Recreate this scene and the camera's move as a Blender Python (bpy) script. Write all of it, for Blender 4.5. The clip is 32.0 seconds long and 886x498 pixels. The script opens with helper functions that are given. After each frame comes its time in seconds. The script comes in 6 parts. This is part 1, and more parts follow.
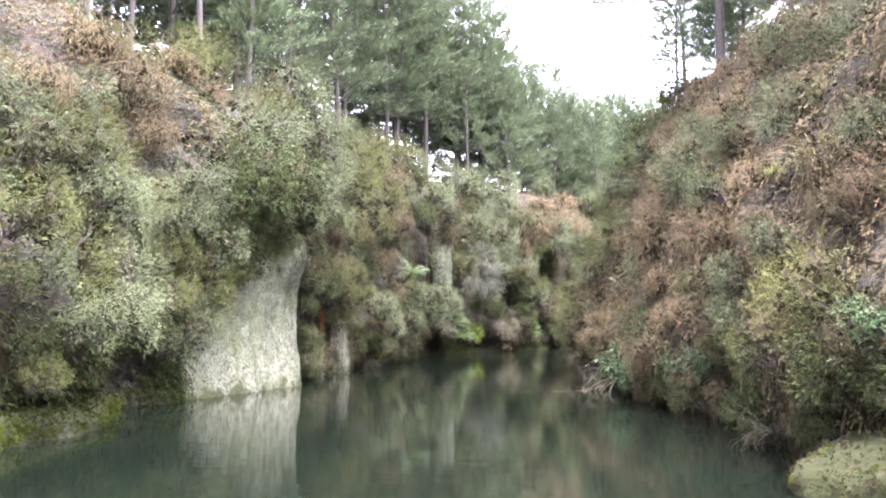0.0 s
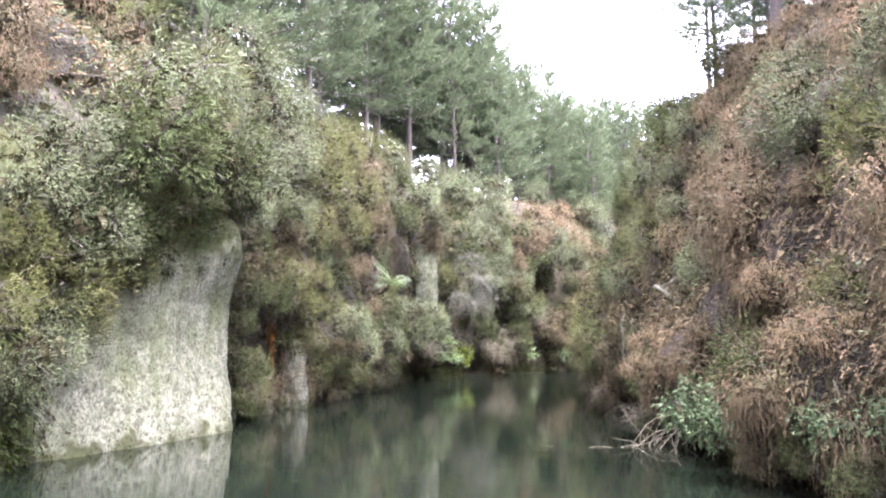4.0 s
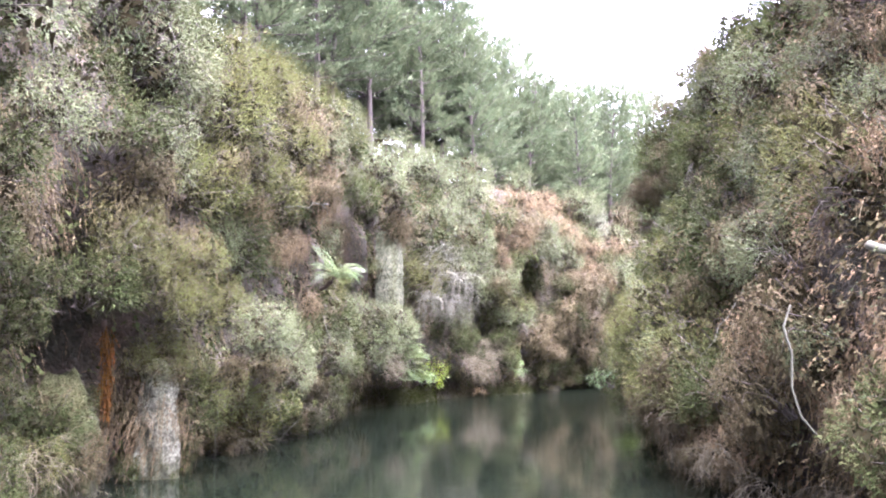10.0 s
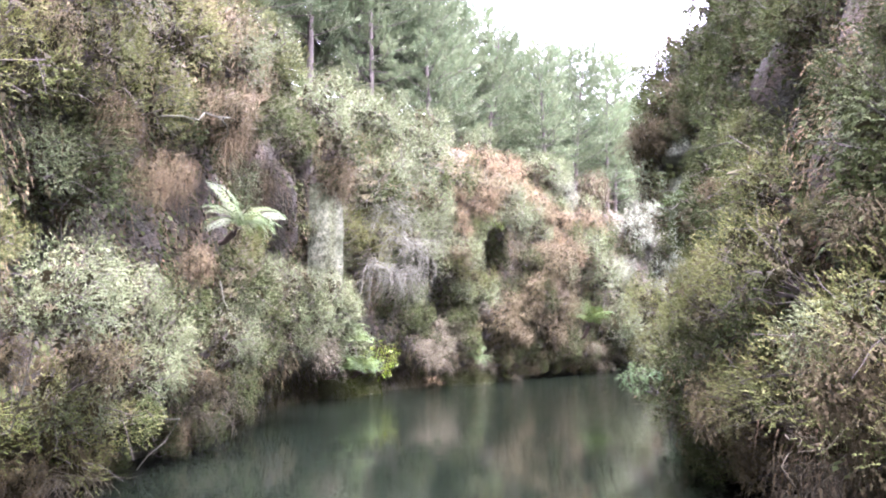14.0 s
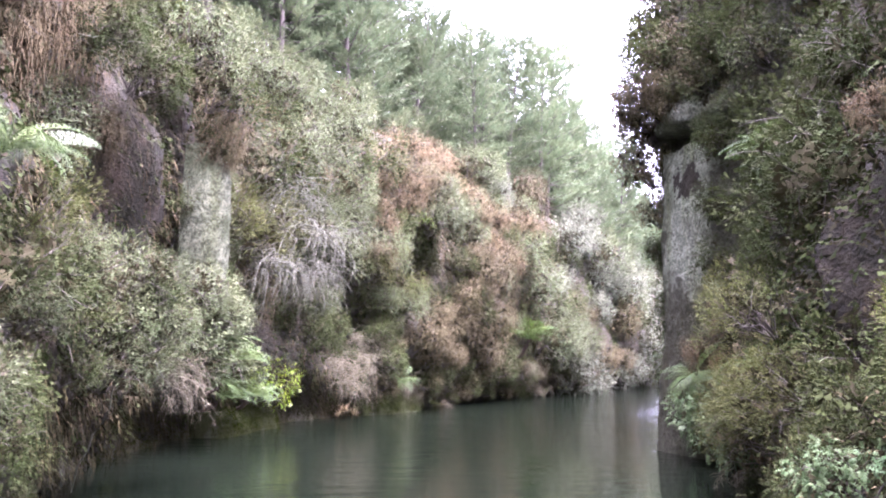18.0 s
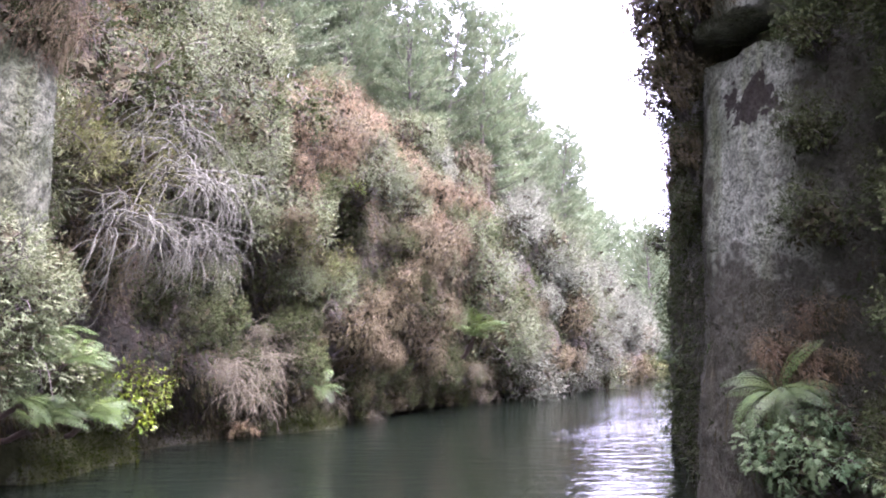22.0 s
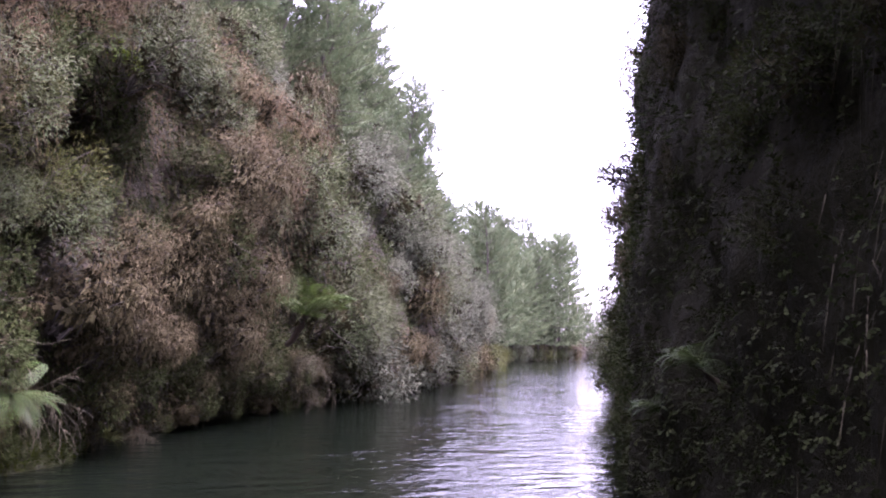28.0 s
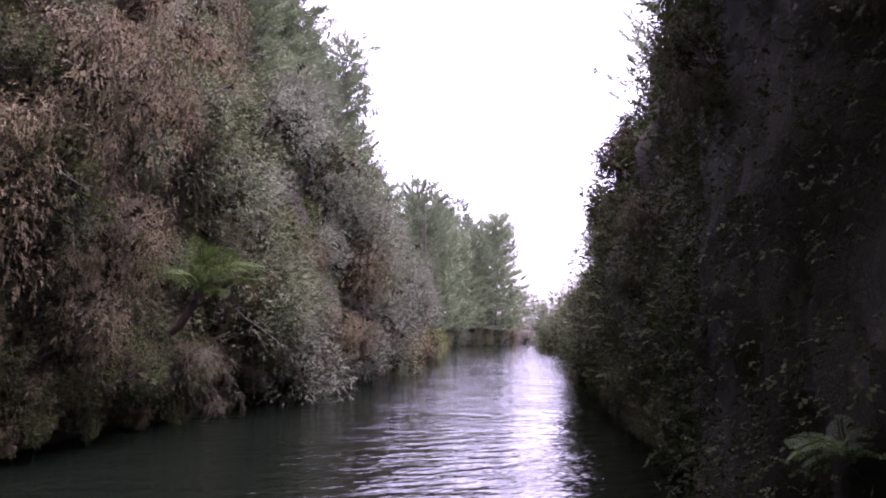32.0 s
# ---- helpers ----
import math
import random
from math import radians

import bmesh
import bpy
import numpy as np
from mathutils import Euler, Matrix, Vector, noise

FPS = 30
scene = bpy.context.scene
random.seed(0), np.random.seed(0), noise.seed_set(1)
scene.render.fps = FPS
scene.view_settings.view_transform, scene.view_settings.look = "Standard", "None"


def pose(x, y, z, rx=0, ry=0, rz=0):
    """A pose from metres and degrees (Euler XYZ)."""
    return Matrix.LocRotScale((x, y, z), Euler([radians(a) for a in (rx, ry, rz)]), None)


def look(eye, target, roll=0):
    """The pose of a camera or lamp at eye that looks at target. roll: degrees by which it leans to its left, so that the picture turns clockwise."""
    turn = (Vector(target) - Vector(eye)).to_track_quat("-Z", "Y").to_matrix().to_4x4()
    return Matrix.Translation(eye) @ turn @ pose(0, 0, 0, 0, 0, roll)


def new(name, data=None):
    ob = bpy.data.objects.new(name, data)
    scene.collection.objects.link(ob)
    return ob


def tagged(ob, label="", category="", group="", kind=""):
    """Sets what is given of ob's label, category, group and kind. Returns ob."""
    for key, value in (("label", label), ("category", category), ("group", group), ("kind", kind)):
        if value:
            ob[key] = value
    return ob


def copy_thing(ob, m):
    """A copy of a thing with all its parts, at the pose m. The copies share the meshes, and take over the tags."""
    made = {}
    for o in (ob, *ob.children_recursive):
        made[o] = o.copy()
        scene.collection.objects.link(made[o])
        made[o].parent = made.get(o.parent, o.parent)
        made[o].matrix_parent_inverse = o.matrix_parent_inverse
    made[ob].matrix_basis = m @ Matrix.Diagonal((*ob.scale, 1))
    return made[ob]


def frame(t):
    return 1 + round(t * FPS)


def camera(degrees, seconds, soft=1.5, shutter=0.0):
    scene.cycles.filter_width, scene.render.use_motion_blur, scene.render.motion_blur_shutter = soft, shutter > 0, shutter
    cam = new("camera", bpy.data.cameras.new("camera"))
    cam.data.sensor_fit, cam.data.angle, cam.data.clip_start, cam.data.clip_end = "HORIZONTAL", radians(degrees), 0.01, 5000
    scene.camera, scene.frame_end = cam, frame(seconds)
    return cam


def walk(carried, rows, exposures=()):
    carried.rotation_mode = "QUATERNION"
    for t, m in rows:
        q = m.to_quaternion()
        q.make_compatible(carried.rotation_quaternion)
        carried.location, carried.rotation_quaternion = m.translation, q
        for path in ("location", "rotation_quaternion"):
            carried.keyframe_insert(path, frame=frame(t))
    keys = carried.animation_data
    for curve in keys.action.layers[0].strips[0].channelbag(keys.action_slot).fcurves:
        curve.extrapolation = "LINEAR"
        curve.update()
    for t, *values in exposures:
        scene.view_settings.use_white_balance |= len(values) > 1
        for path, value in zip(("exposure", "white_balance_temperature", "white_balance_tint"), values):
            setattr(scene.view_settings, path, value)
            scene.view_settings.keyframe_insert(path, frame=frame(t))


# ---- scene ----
cam = camera(57.4, 32.0, soft=1.95)
PATH = [
    (0, (1.725, 1.031, 1.333), (1.605, 3.018, 1.529), -0.6),
    (0.5, (1.677, 1.689, 1.339), (1.558, 3.675, 1.537), -0.7),
    (1, (1.619, 2.354, 1.359), (1.507, 4.34, 1.566), -0.7),
    (1.5, (1.566, 3.032, 1.372), (1.468, 5.019, 1.578), -0.6),
    (2, (1.528, 3.734, 1.381), (1.434, 5.72, 1.59), -0.6),
    (2.5, (1.488, 4.385, 1.395), (1.396, 6.371, 1.616), -0.6),
    (4.5, (1.31, 7.014, 1.444), (1.239, 8.998, 1.688), -0.2),
    (5, (1.256, 7.712, 1.466), (1.2, 9.698, 1.696), -0.1),
    (5.5, (1.197, 8.361, 1.482), (1.16, 10.347, 1.718), 0.1),
    (6, (1.163, 9.042, 1.501), (1.131, 11.028, 1.733), -0.3),
    (6.5, (1.133, 9.725, 1.513), (1.101, 11.711, 1.748), -0.3),
    (7, (1.111, 10.398, 1.528), (1.071, 12.383, 1.768), -0.5),
    (7.5, (1.09, 11.068, 1.54), (1.048, 13.053, 1.782), -0.6),
    (8, (1.055, 11.687, 1.548), (1.02, 13.671, 1.793), -0.6),
    (8.5, (1.016, 12.36, 1.565), (0.993, 14.344, 1.817), -0.6),
    (9, (0.988, 13.038, 1.578), (0.974, 15.022, 1.83), -0.4),
    (9.5, (0.962, 13.706, 1.586), (0.952, 15.689, 1.848), -0.7),
    (10, (0.962, 14.409, 1.594), (0.969, 16.391, 1.864), -0.7),
    (10.5, (0.931, 15.057, 1.601), (0.954, 17.039, 1.873), -0.3),
    (11, (0.927, 15.723, 1.609), (0.943, 17.706, 1.868), 0.2),
    (11.5, (0.909, 16.443, 1.616), (0.925, 18.429, 1.855), -0.5),
    (12, (0.922, 17.148, 1.619), (0.956, 19.134, 1.855), -0.6),
    (12.5, (0.896, 17.821, 1.63), (0.968, 19.806, 1.859), -0.5),
    (13, (0.894, 18.621, 1.656), (0.989, 20.607, 1.874), 0.0),
    (13.5, (0.893, 19.338, 1.659), (1.01, 21.322, 1.879), -0.1),
    (14, (0.907, 19.982, 1.667), (1.043, 21.965, 1.892), -0.1),
    (14.5, (0.893, 20.651, 1.66), (1.058, 22.63, 1.893), 0.0),
    (16.5, (0.962, 23.581, 1.768), (1.226, 25.547, 2.028), 0.3),
    (17, (1.002, 24.27, 1.781), (1.298, 26.231, 2.039), 0.6),
    (17.5, (1.018, 24.922, 1.785), (1.35, 26.877, 2.044), 0.7),
    (18, (1.083, 25.641, 1.797), (1.433, 27.592, 2.058), 0.7),
    (18.5, (1.169, 26.372, 1.801), (1.545, 28.318, 2.062), 0.7),
    (19, (1.224, 27.057, 1.807), (1.63, 28.998, 2.066), 0.8),
    (19.5, (1.286, 27.746, 1.815), (1.724, 29.68, 2.075), 0.9),
    (20, (1.365, 28.443, 1.809), (1.823, 30.371, 2.082), 0.9),
    (20.5, (1.484, 29.137, 1.828), (1.954, 31.062, 2.098), 1.0),
    (21, (1.614, 29.843, 1.842), (2.103, 31.764, 2.111), 1.1),
    (21.5, (1.733, 30.533, 1.842), (2.244, 32.448, 2.104), 1.1),
    (22, (1.876, 31.213, 1.851), (2.409, 33.123, 2.11), 0.9),
    (22.5, (2.018, 31.877, 1.865), (2.565, 33.783, 2.125), 0.9),
    (23, (2.162, 32.55, 1.892), (2.726, 34.452, 2.148), 1.2),
    (23.5, (2.289, 33.197, 1.905), (2.888, 35.088, 2.164), 1.7),
    (24, (2.437, 33.884, 1.914), (3.084, 35.758, 2.175), 1.8),
    (24.5, (2.578, 34.522, 1.909), (3.27, 36.38, 2.171), 1.7),
    (25, (2.794, 35.204, 1.917), (3.527, 37.046, 2.179), 1.6),
    (25.5, (2.97, 35.862, 1.928), (3.749, 37.685, 2.188), 1.6),
    (27.5, (3.802, 38.294, 1.873), (4.721, 40.052, 2.126), 2.6),
    (28, (4.053, 38.938, 1.869), (4.989, 40.689, 2.109), 2.4),
    (28.5, (4.318, 39.556, 1.86), (5.266, 41.303, 2.085), 2.3),
    (29, (4.563, 40.16, 1.865), (5.536, 41.894, 2.086), 2.6),
    (29.5, (4.848, 40.78, 1.877), (5.846, 42.5, 2.092), 2.6),
    (30, (5.136, 41.374, 1.884), (6.135, 43.093, 2.098), 2.7),
    (30.5, (5.436, 41.918, 1.891), (6.437, 43.636, 2.108), 2.3),
    (31, (5.72, 42.498, 1.896), (6.759, 44.195, 2.102), 2.0),
    (31.5, (6.023, 43.094, 1.899), (7.092, 44.772, 2.103), 1.8),
    (32, (6.327, 43.644, 1.883), (7.41, 45.312, 2.091), 1.7),
]
EXPOSURES = [(0.0, 3.37, 6000, 31), (7.0, 3.74, 5900, 39), (14.0, 4.02, 5850, 42), (20.0, 3.65, 5800, 47), (25.0, 3.05, 5800, 49), (28.0, 2.28, 5900, 53), (32.0, 1.8, 5950, 58)]
walk(cam, [(t, look(eye, target, roll)) for t, eye, target, roll in PATH], EXPOSURES)

# ---- world and light: bright overcast, the veiled sun high overhead ----
SUN_FROM = Vector((0.2, -0.2, 0.95)).normalized()
world = bpy.data.worlds.new("overcast_sky")
scene.world = world
world.use_nodes = True
wn, wl = world.node_tree.nodes, world.node_tree.links
sky = wn.new("ShaderNodeTexSky")
sky.sky_type, sky.sun_disc = "NISHITA", False
sky.sun_elevation = math.asin(SUN_FROM.z)
sky.sun_rotation = math.atan2(SUN_FROM.x, SUN_FROM.y)
sky.air_density, sky.dust_density, sky.ozone_density = 1.0, 4.0, 1.0
veil = wn.new("ShaderNodeHueSaturation")
veil.inputs["Saturation"].default_value = 0.3
veil.inputs["Value"].default_value = 2.2
wl.new(sky.outputs[0], veil.inputs["Color"])
wl.new(veil.outputs[0], wn["Background"].inputs["Color"])
wn["Background"].inputs["Strength"].default_value = 0.14

sun = new("sun", bpy.data.lights.new("sun", "SUN"))
sun.data.energy, sun.data.angle, sun.data.color = 2.1, radians(48), (1.0, 0.97, 0.93)
sun.matrix_world = look(SUN_FROM * 100, (0, 0, 0))

# ---- materials ----


def nodes_of(name):
    m = bpy.data.materials.new(name)
    m.use_nodes = True
    nt = m.node_tree
    return m, nt, nt.nodes, nt.links, nt.nodes["Principled BSDF"]


def ramp(nt, src, stops):
    r = nt.nodes.new("ShaderNodeValToRGB")
    e = r.color_ramp.elements
    while len(e) < len(stops):
        e.new(0.5)
    for k, (p, c) in zip(e, stops):
        k.position, k.color = p, (*c, 1)
    nt.links.new(src, r.inputs[0])
    return r.outputs[0]


def noise_tex(nt, scale, detail=4, rough=0.6, coord="Object"):
    tc = nt.nodes.new("ShaderNodeTexCoord")
    n = nt.nodes.new("ShaderNodeTexNoise")
    n.inputs["Scale"].default_value, n.inputs["Detail"].default_value, n.inputs["Roughness"].default_value = scale, detail, rough
    nt.links.new(tc.outputs[coord], n.inputs["Vector"])
    return n.outputs["Fac"]


def mix_col(nt, fac, a, b, mode="MIX"):
    x = nt.nodes.new("ShaderNodeMix")
    x.data_type, x.blend_type = "RGBA", mode
    for s, v in ((x.inputs[0], fac), (x.inputs[6], a), (x.inputs[7], b)):
        if isinstance(v, (int, float)):
            s.default_value = v
        elif isinstance(v, tuple):
            s.default_value = (*v, 1)
        else:
            nt.links.new(v, s)
    return x.outputs[2]


def bump(nt, bsdf, src, strength, dist=0.02):
    b = nt.nodes.new("ShaderNodeBump")
    b.inputs["Strength"].default_value, b.inputs["Distance"].default_value = strength, dist
    nt.links.new(src, b.inputs["Height"])
    nt.links.new(b.outputs[0], bsdf.inputs["Normal"])


def leaf_mat(name, lo, mid, hi, rough=0.5, through_light=0.22, spec=0.3):
    """Leaves: each leaf its own shade, each plant a shift of its own, some light through the blade."""
    m, nt, n, l, p = nodes_of(name)
    geo, info = n.new("ShaderNodeNewGeometry"), n.new("ShaderNodeObjectInfo")
    lo, hi = (tuple(m + (v - m) * 0.75 for v, m in zip(c, mid)) for c in (lo, hi))
    col = ramp(nt, geo.outputs["Random Per Island"], [(0.0, lo), (0.55, mid), (1.0, hi)])
    hsv = n.new("ShaderNodeHueSaturation")
    hsv.inputs["Saturation"].default_value = 1.3
    for out, key, a, b in (("Random", "Value", 0.4, 0.64),):
        mr = n.new("ShaderNodeMapRange")
        mr.inputs[3].default_value, mr.inputs[4].default_value = a, b
        l.new(info.outputs[out], mr.inputs[0])
        l.new(mr.outputs[0], hsv.inputs[key])
    patch = noise_tex(nt, 1.3, 3)
    mr = n.new("ShaderNodeMapRange")
    mr.inputs[1].default_value, mr.inputs[2].default_value = 0.3, 0.7
    mr.inputs[3].default_value, mr.inputs[4].default_value = 0.475, 0.522
    l.new(patch, mr.inputs[0])
    l.new(mr.outputs[0], hsv.inputs["Hue"])
    l.new(col, hsv.inputs["Color"])
    l.new(hsv.outputs[0], p.inputs["Base Color"])
    p.inputs["Roughness"].default_value = rough
    p.inputs["Specular IOR Level"].default_value = spec
    tr = n.new("ShaderNodeBsdfTranslucent")
    l.new(hsv.outputs[0], tr.inputs["Color"])
    mx = n.new("ShaderNodeMixShader")
    mx.inputs[0].default_value = through_light
    l.new(p.outputs[0], mx.inputs[1])
    l.new(tr.outputs[0], mx.inputs[2])
    l.new(mx.outputs[0], n["Material Output"].inputs[0])
    return m


M_OLIVE = leaf_mat("olive_leaf", (0.11, 0.125, 0.055), (0.142, 0.157, 0.073), (0.175, 0.188, 0.093), 0.65, spec=0.1)
M_GREY = leaf_mat("grey_green_leaf", (0.112, 0.136, 0.076), (0.143, 0.17, 0.098), (0.175, 0.2, 0.122), 0.65, spec=0.14)
M_DARK = leaf_mat("dark_green_leaf", (0.05, 0.062, 0.03), (0.07, 0.088, 0.042), (0.095, 0.114, 0.058), 0.7, spec=0.06)
M_BRIGHT = leaf_mat("yellow_green_leaf", (0.1, 0.15, 0.028), (0.17, 0.235, 0.05), (0.25, 0.32, 0.09))
M_RUST = leaf_mat("dead_bracken", (0.145, 0.116, 0.076), (0.2, 0.161, 0.108), (0.265, 0.218, 0.15), 0.8, 0.2, 0.1)
M_DRY = leaf_mat("dry_hanging_fern", (0.125, 0.102, 0.066), (0.178, 0.148, 0.1), (0.24, 0.206, 0.146), 0.85, 0.2, 0.1)
M_BROWN = leaf_mat("brown_leaf", (0.086, 0.076, 0.046), (0.125, 0.111, 0.068), (0.172, 0.154, 0.098), 0.75, 0.2, 0.12)
M_BROAD = leaf_mat("broad_leaf", (0.07, 0.105, 0.055), (0.105, 0.15, 0.08), (0.15, 0.2, 0.115), 0.6, spec=0.14)
M_SILVER = leaf_mat("silver_leaf", (0.15, 0.165, 0.122), (0.185, 0.202, 0.152), (0.225, 0.242, 0.188), 0.75, spec=0.06)
M_FERN = leaf_mat("fern_frond", (0.06, 0.1, 0.034), (0.092, 0.142, 0.05), (0.135, 0.19, 0.072), 0.5, 0.25)
M_PINE = leaf_mat("pine_needle", (0.135, 0.175, 0.105), (0.185, 0.23, 0.145), (0.24, 0.285, 0.19), 0.6, 0.35, 0.12)
M_SKIRT = leaf_mat("orange_dead_frond", (0.06, 0.034, 0.018), (0.105, 0.06, 0.03), (0.155, 0.095, 0.05), 0.8, 0.1, 0.1)
# old leaves, toned dark enough to pass for shade inside the crowns
M_OLD_SHADE = leaf_mat("old_leaf_shade", (0.03, 0.028, 0.016), (0.045, 0.042, 0.024), (0.062, 0.054, 0.034), 0.8, 0.05, 0.08)
M_MOSS = leaf_mat("moss", (0.03, 0.04, 0.011), (0.05, 0.064, 0.017), (0.08, 0.095, 0.028), 0.9, 0.2, 0.1)
M_GRASS = leaf_mat("grass_blade", (0.08, 0.11, 0.03), (0.18, 0.21, 0.08), (0.36, 0.36, 0.2), 0.6)


def bark_mat(name, a, b):
    m, nt, n, l, p = nodes_of(name)
    f = noise_tex(nt, 14, 6)
    l.new(ramp(nt, f, [(0.3, a), (0.7, b)]), p.inputs["Base Color"])
    p.inputs["Roughness"].default_value = 0.9
    bump(nt, p, f, 0.6)
    return m


M_BARK = bark_mat("bark", (0.028, 0.024, 0.02), (0.075, 0.063, 0.053))
M_PALE = bark_mat("bleached_twig", (0.031, 0.033, 0.021), (0.072, 0.076, 0.049))
M_BROWNTWIG = bark_mat("brown_twig", (0.038, 0.034, 0.018), (0.1, 0.09, 0.05))
M_ORANGE = bark_mat("raw_orange_wood", (0.05, 0.024, 0.012), (0.17, 0.08, 0.036))
M_FIBRE = bark_mat("fern_trunk_fibre", (0.02, 0.013, 0.009), (0.06, 0.04, 0.025))


def maths(nt, op, x, y=0.0):
    m = nt.nodes.new("ShaderNodeMath")
    m.operation = op
    for s, v in zip(m.inputs, (x, y)):
        if isinstance(v, (int, float)):
            s.default_value = v
        else:
            nt.links.new(v, s)
    return m.outputs[0]


def rock_mat(name, base, pale, lichen, moss=(0.045, 0.05, 0.016), growth=None, specks=1.0, blotch=None):
    """Soft tuff: grains and dark specks, pits, lichen blotches, run-off stains, moss on the wet foot; growth: where moss spreads, from x, y, z."""
    m, nt, n, l, p = nodes_of(name)
    tc, sep = n.new("ShaderNodeTexCoord"), n.new("ShaderNodeSeparateXYZ")
    l.new(tc.outputs["Object"], sep.inputs[0])
    big, mid, fine, grain = noise_tex(nt, 0.8, 5), noise_tex(nt, 5, 8, 0.72), noise_tex(nt, 20, 6, 0.75), noise_tex(nt, 110, 3, 0.7)
    col = ramp(nt, mid, [(0.4, base), (0.49, tuple((u + v) / 2 for u, v in zip(base, pale))), (0.56, pale)])
    col = mix_col(nt, ramp(nt, big, [(0.46, (0, 0, 0)), (0.6, (0.7, 0.7, 0.7))]), col, lichen)
    col = mix_col(nt, 0.8, col, ramp(nt, fine, [(0.38, (0.42, 0.42, 0.38)), (0.48, (0.98, 0.98, 0.96)), (0.6, (1.4, 1.4, 1.36))]), "MULTIPLY")
    col = mix_col(nt, 0.6, col, ramp(nt, grain, [(0.35, (0.5, 0.5, 0.48)), (0.62, (1.3, 1.3, 1.3))]), "MULTIPLY")
    for scale, cut in ((7, 0.13), (16, 0.2), (34, 0.24)):
        vor = n.new("ShaderNodeTexVoronoi")
        vor.inputs["Scale"].default_value = scale
        l.new(tc.outputs["Object"], vor.inputs["Vector"])
        spots = ramp(nt, vor.outputs["Distance"], [(cut * 0.6, (0.18, 0.17, 0.13)), (cut, (1, 1, 1))])
        where = ramp(nt, noise_tex(nt, scale * 0.22, 3), [(0.48, (0, 0, 0)), (0.58, (specks, specks, specks))])
        col = mix_col(nt, where, col, mix_col(nt, 1.0, col, spots, "MULTIPLY"))
    mp, st = n.new("ShaderNodeMapping"), n.new("ShaderNodeTexNoise")
    mp.inputs["Scale"].default_value = (3.5, 3.5, 0.3)
    st.inputs["Scale"].default_value, st.inputs["Detail"].default_value = 1.0, 5
    l.new(tc.outputs["Object"], mp.inputs[0])
    l.new(mp.outputs[0], st.inputs["Vector"])
    col = mix_col(nt, ramp(nt, st.outputs["Fac"], [(0.52, (0, 0, 0)), (0.68, (0.6, 0.6, 0.6))]), col, mix_col(nt, 1.0, col, (0.55, 0.6, 0.36), "MULTIPLY"))
    spread = maths(nt, "MULTIPLY", maths(nt, "SUBTRACT", 0.1, sep.outputs["Z"]), 1.6)
    if growth:
        for gx, gy, gz, g0 in growth:
            f = maths(nt, "ADD", maths(nt, "MULTIPLY", sep.outputs["Y"], gy), maths(nt, "MULTIPLY", sep.outputs["Z"], gz))
            spread = maths(nt, "MAXIMUM", spread, maths(nt, "SUBTRACT", f, g0))
    wander = maths(nt, "MULTIPLY", maths(nt, "SUBTRACT", maths(nt, "ADD", mid, noise_tex(nt, 1.7, 4)), 1.0), 1.6)
    mossf = ramp(nt, maths(nt, "ADD", maths(nt, "ADD", spread, wander), 0.5), [(0.42, (0, 0, 0)), (0.62, (0.88, 0.88, 0.88))])
    mcol = mix_col(nt, fine, tuple(v * 0.5 for v in moss), tuple(v * 1.5 for v in moss))
    col = mix_col(nt, mossf, col, mcol)
    if blotch:
        by, bz, br, bcol = blotch
        dy, dz = maths(nt, "SUBTRACT", sep.outputs["Y"], by), maths(nt, "MULTIPLY", maths(nt, "SUBTRACT", sep.outputs["Z"], bz), 1.25)
        far = maths(nt, "SQRT", maths(nt, "ADD", maths(nt, "MULTIPLY", dy, dy), maths(nt, "MULTIPLY", dz, dz)))
        edge = maths(nt, "ADD", maths(nt, "SUBTRACT", br, far), maths(nt, "MULTIPLY", maths(nt, "SUBTRACT", noise_tex(nt, 3.6, 6, 0.6), 0.5), 2.0))
        col = mix_col(nt, ramp(nt, edge, [(0.02, (0, 0, 0)), (0.06, (0.92, 0.92, 0.92))]), col, bcol)
    l.new(col, p.inputs["Base Color"])
    p.inputs["Roughness"].default_value = 0.95
    p.inputs["Specular IOR Level"].default_value = 0.2
    bump(nt, p, maths(nt, "ADD", maths(nt, "MULTIPLY", mid, 1.5), fine), 0.9, 0.05)
    return m


M_TUFF = rock_mat("pale_tuff", (0.137, 0.146, 0.1), (0.238, 0.252, 0.182), (0.125, 0.146, 0.08), (0.05, 0.058, 0.02), growth=((0, 0, 1, 3.05), (0, -0.6, 0.5, -9.3)))
M_TUFF_MID = rock_mat("grey_tuff", (0.112, 0.122, 0.089), (0.238, 0.257, 0.196), (0.094, 0.109, 0.068), (0.028, 0.026, 0.014), growth=((0, 1, -0.1, 40.35), (0, 0, -0.5, -1.6), (0, -1, 0, -39.2)), blotch=(39.98, 5.16, 0.42, (0.02, 0.014, 0.01)))
M_BLOCK = rock_mat("lichened_tuff", (0.07, 0.075, 0.052), (0.16, 0.169, 0.13), (0.06, 0.074, 0.037), (0.03, 0.034, 0.013))
M_PILLAR = rock_mat("mossy_tuff", (0.046, 0.053, 0.032), (0.104, 0.114, 0.078), (0.042, 0.055, 0.024), (0.026, 0.03, 0.011))
M_MOUND = rock_mat("mossy_rock", (0.05, 0.05, 0.035), (0.1, 0.1, 0.075), (0.06, 0.07, 0.03), (0.03, 0.036, 0.01), growth=((0, 0, 1, -0.1),))
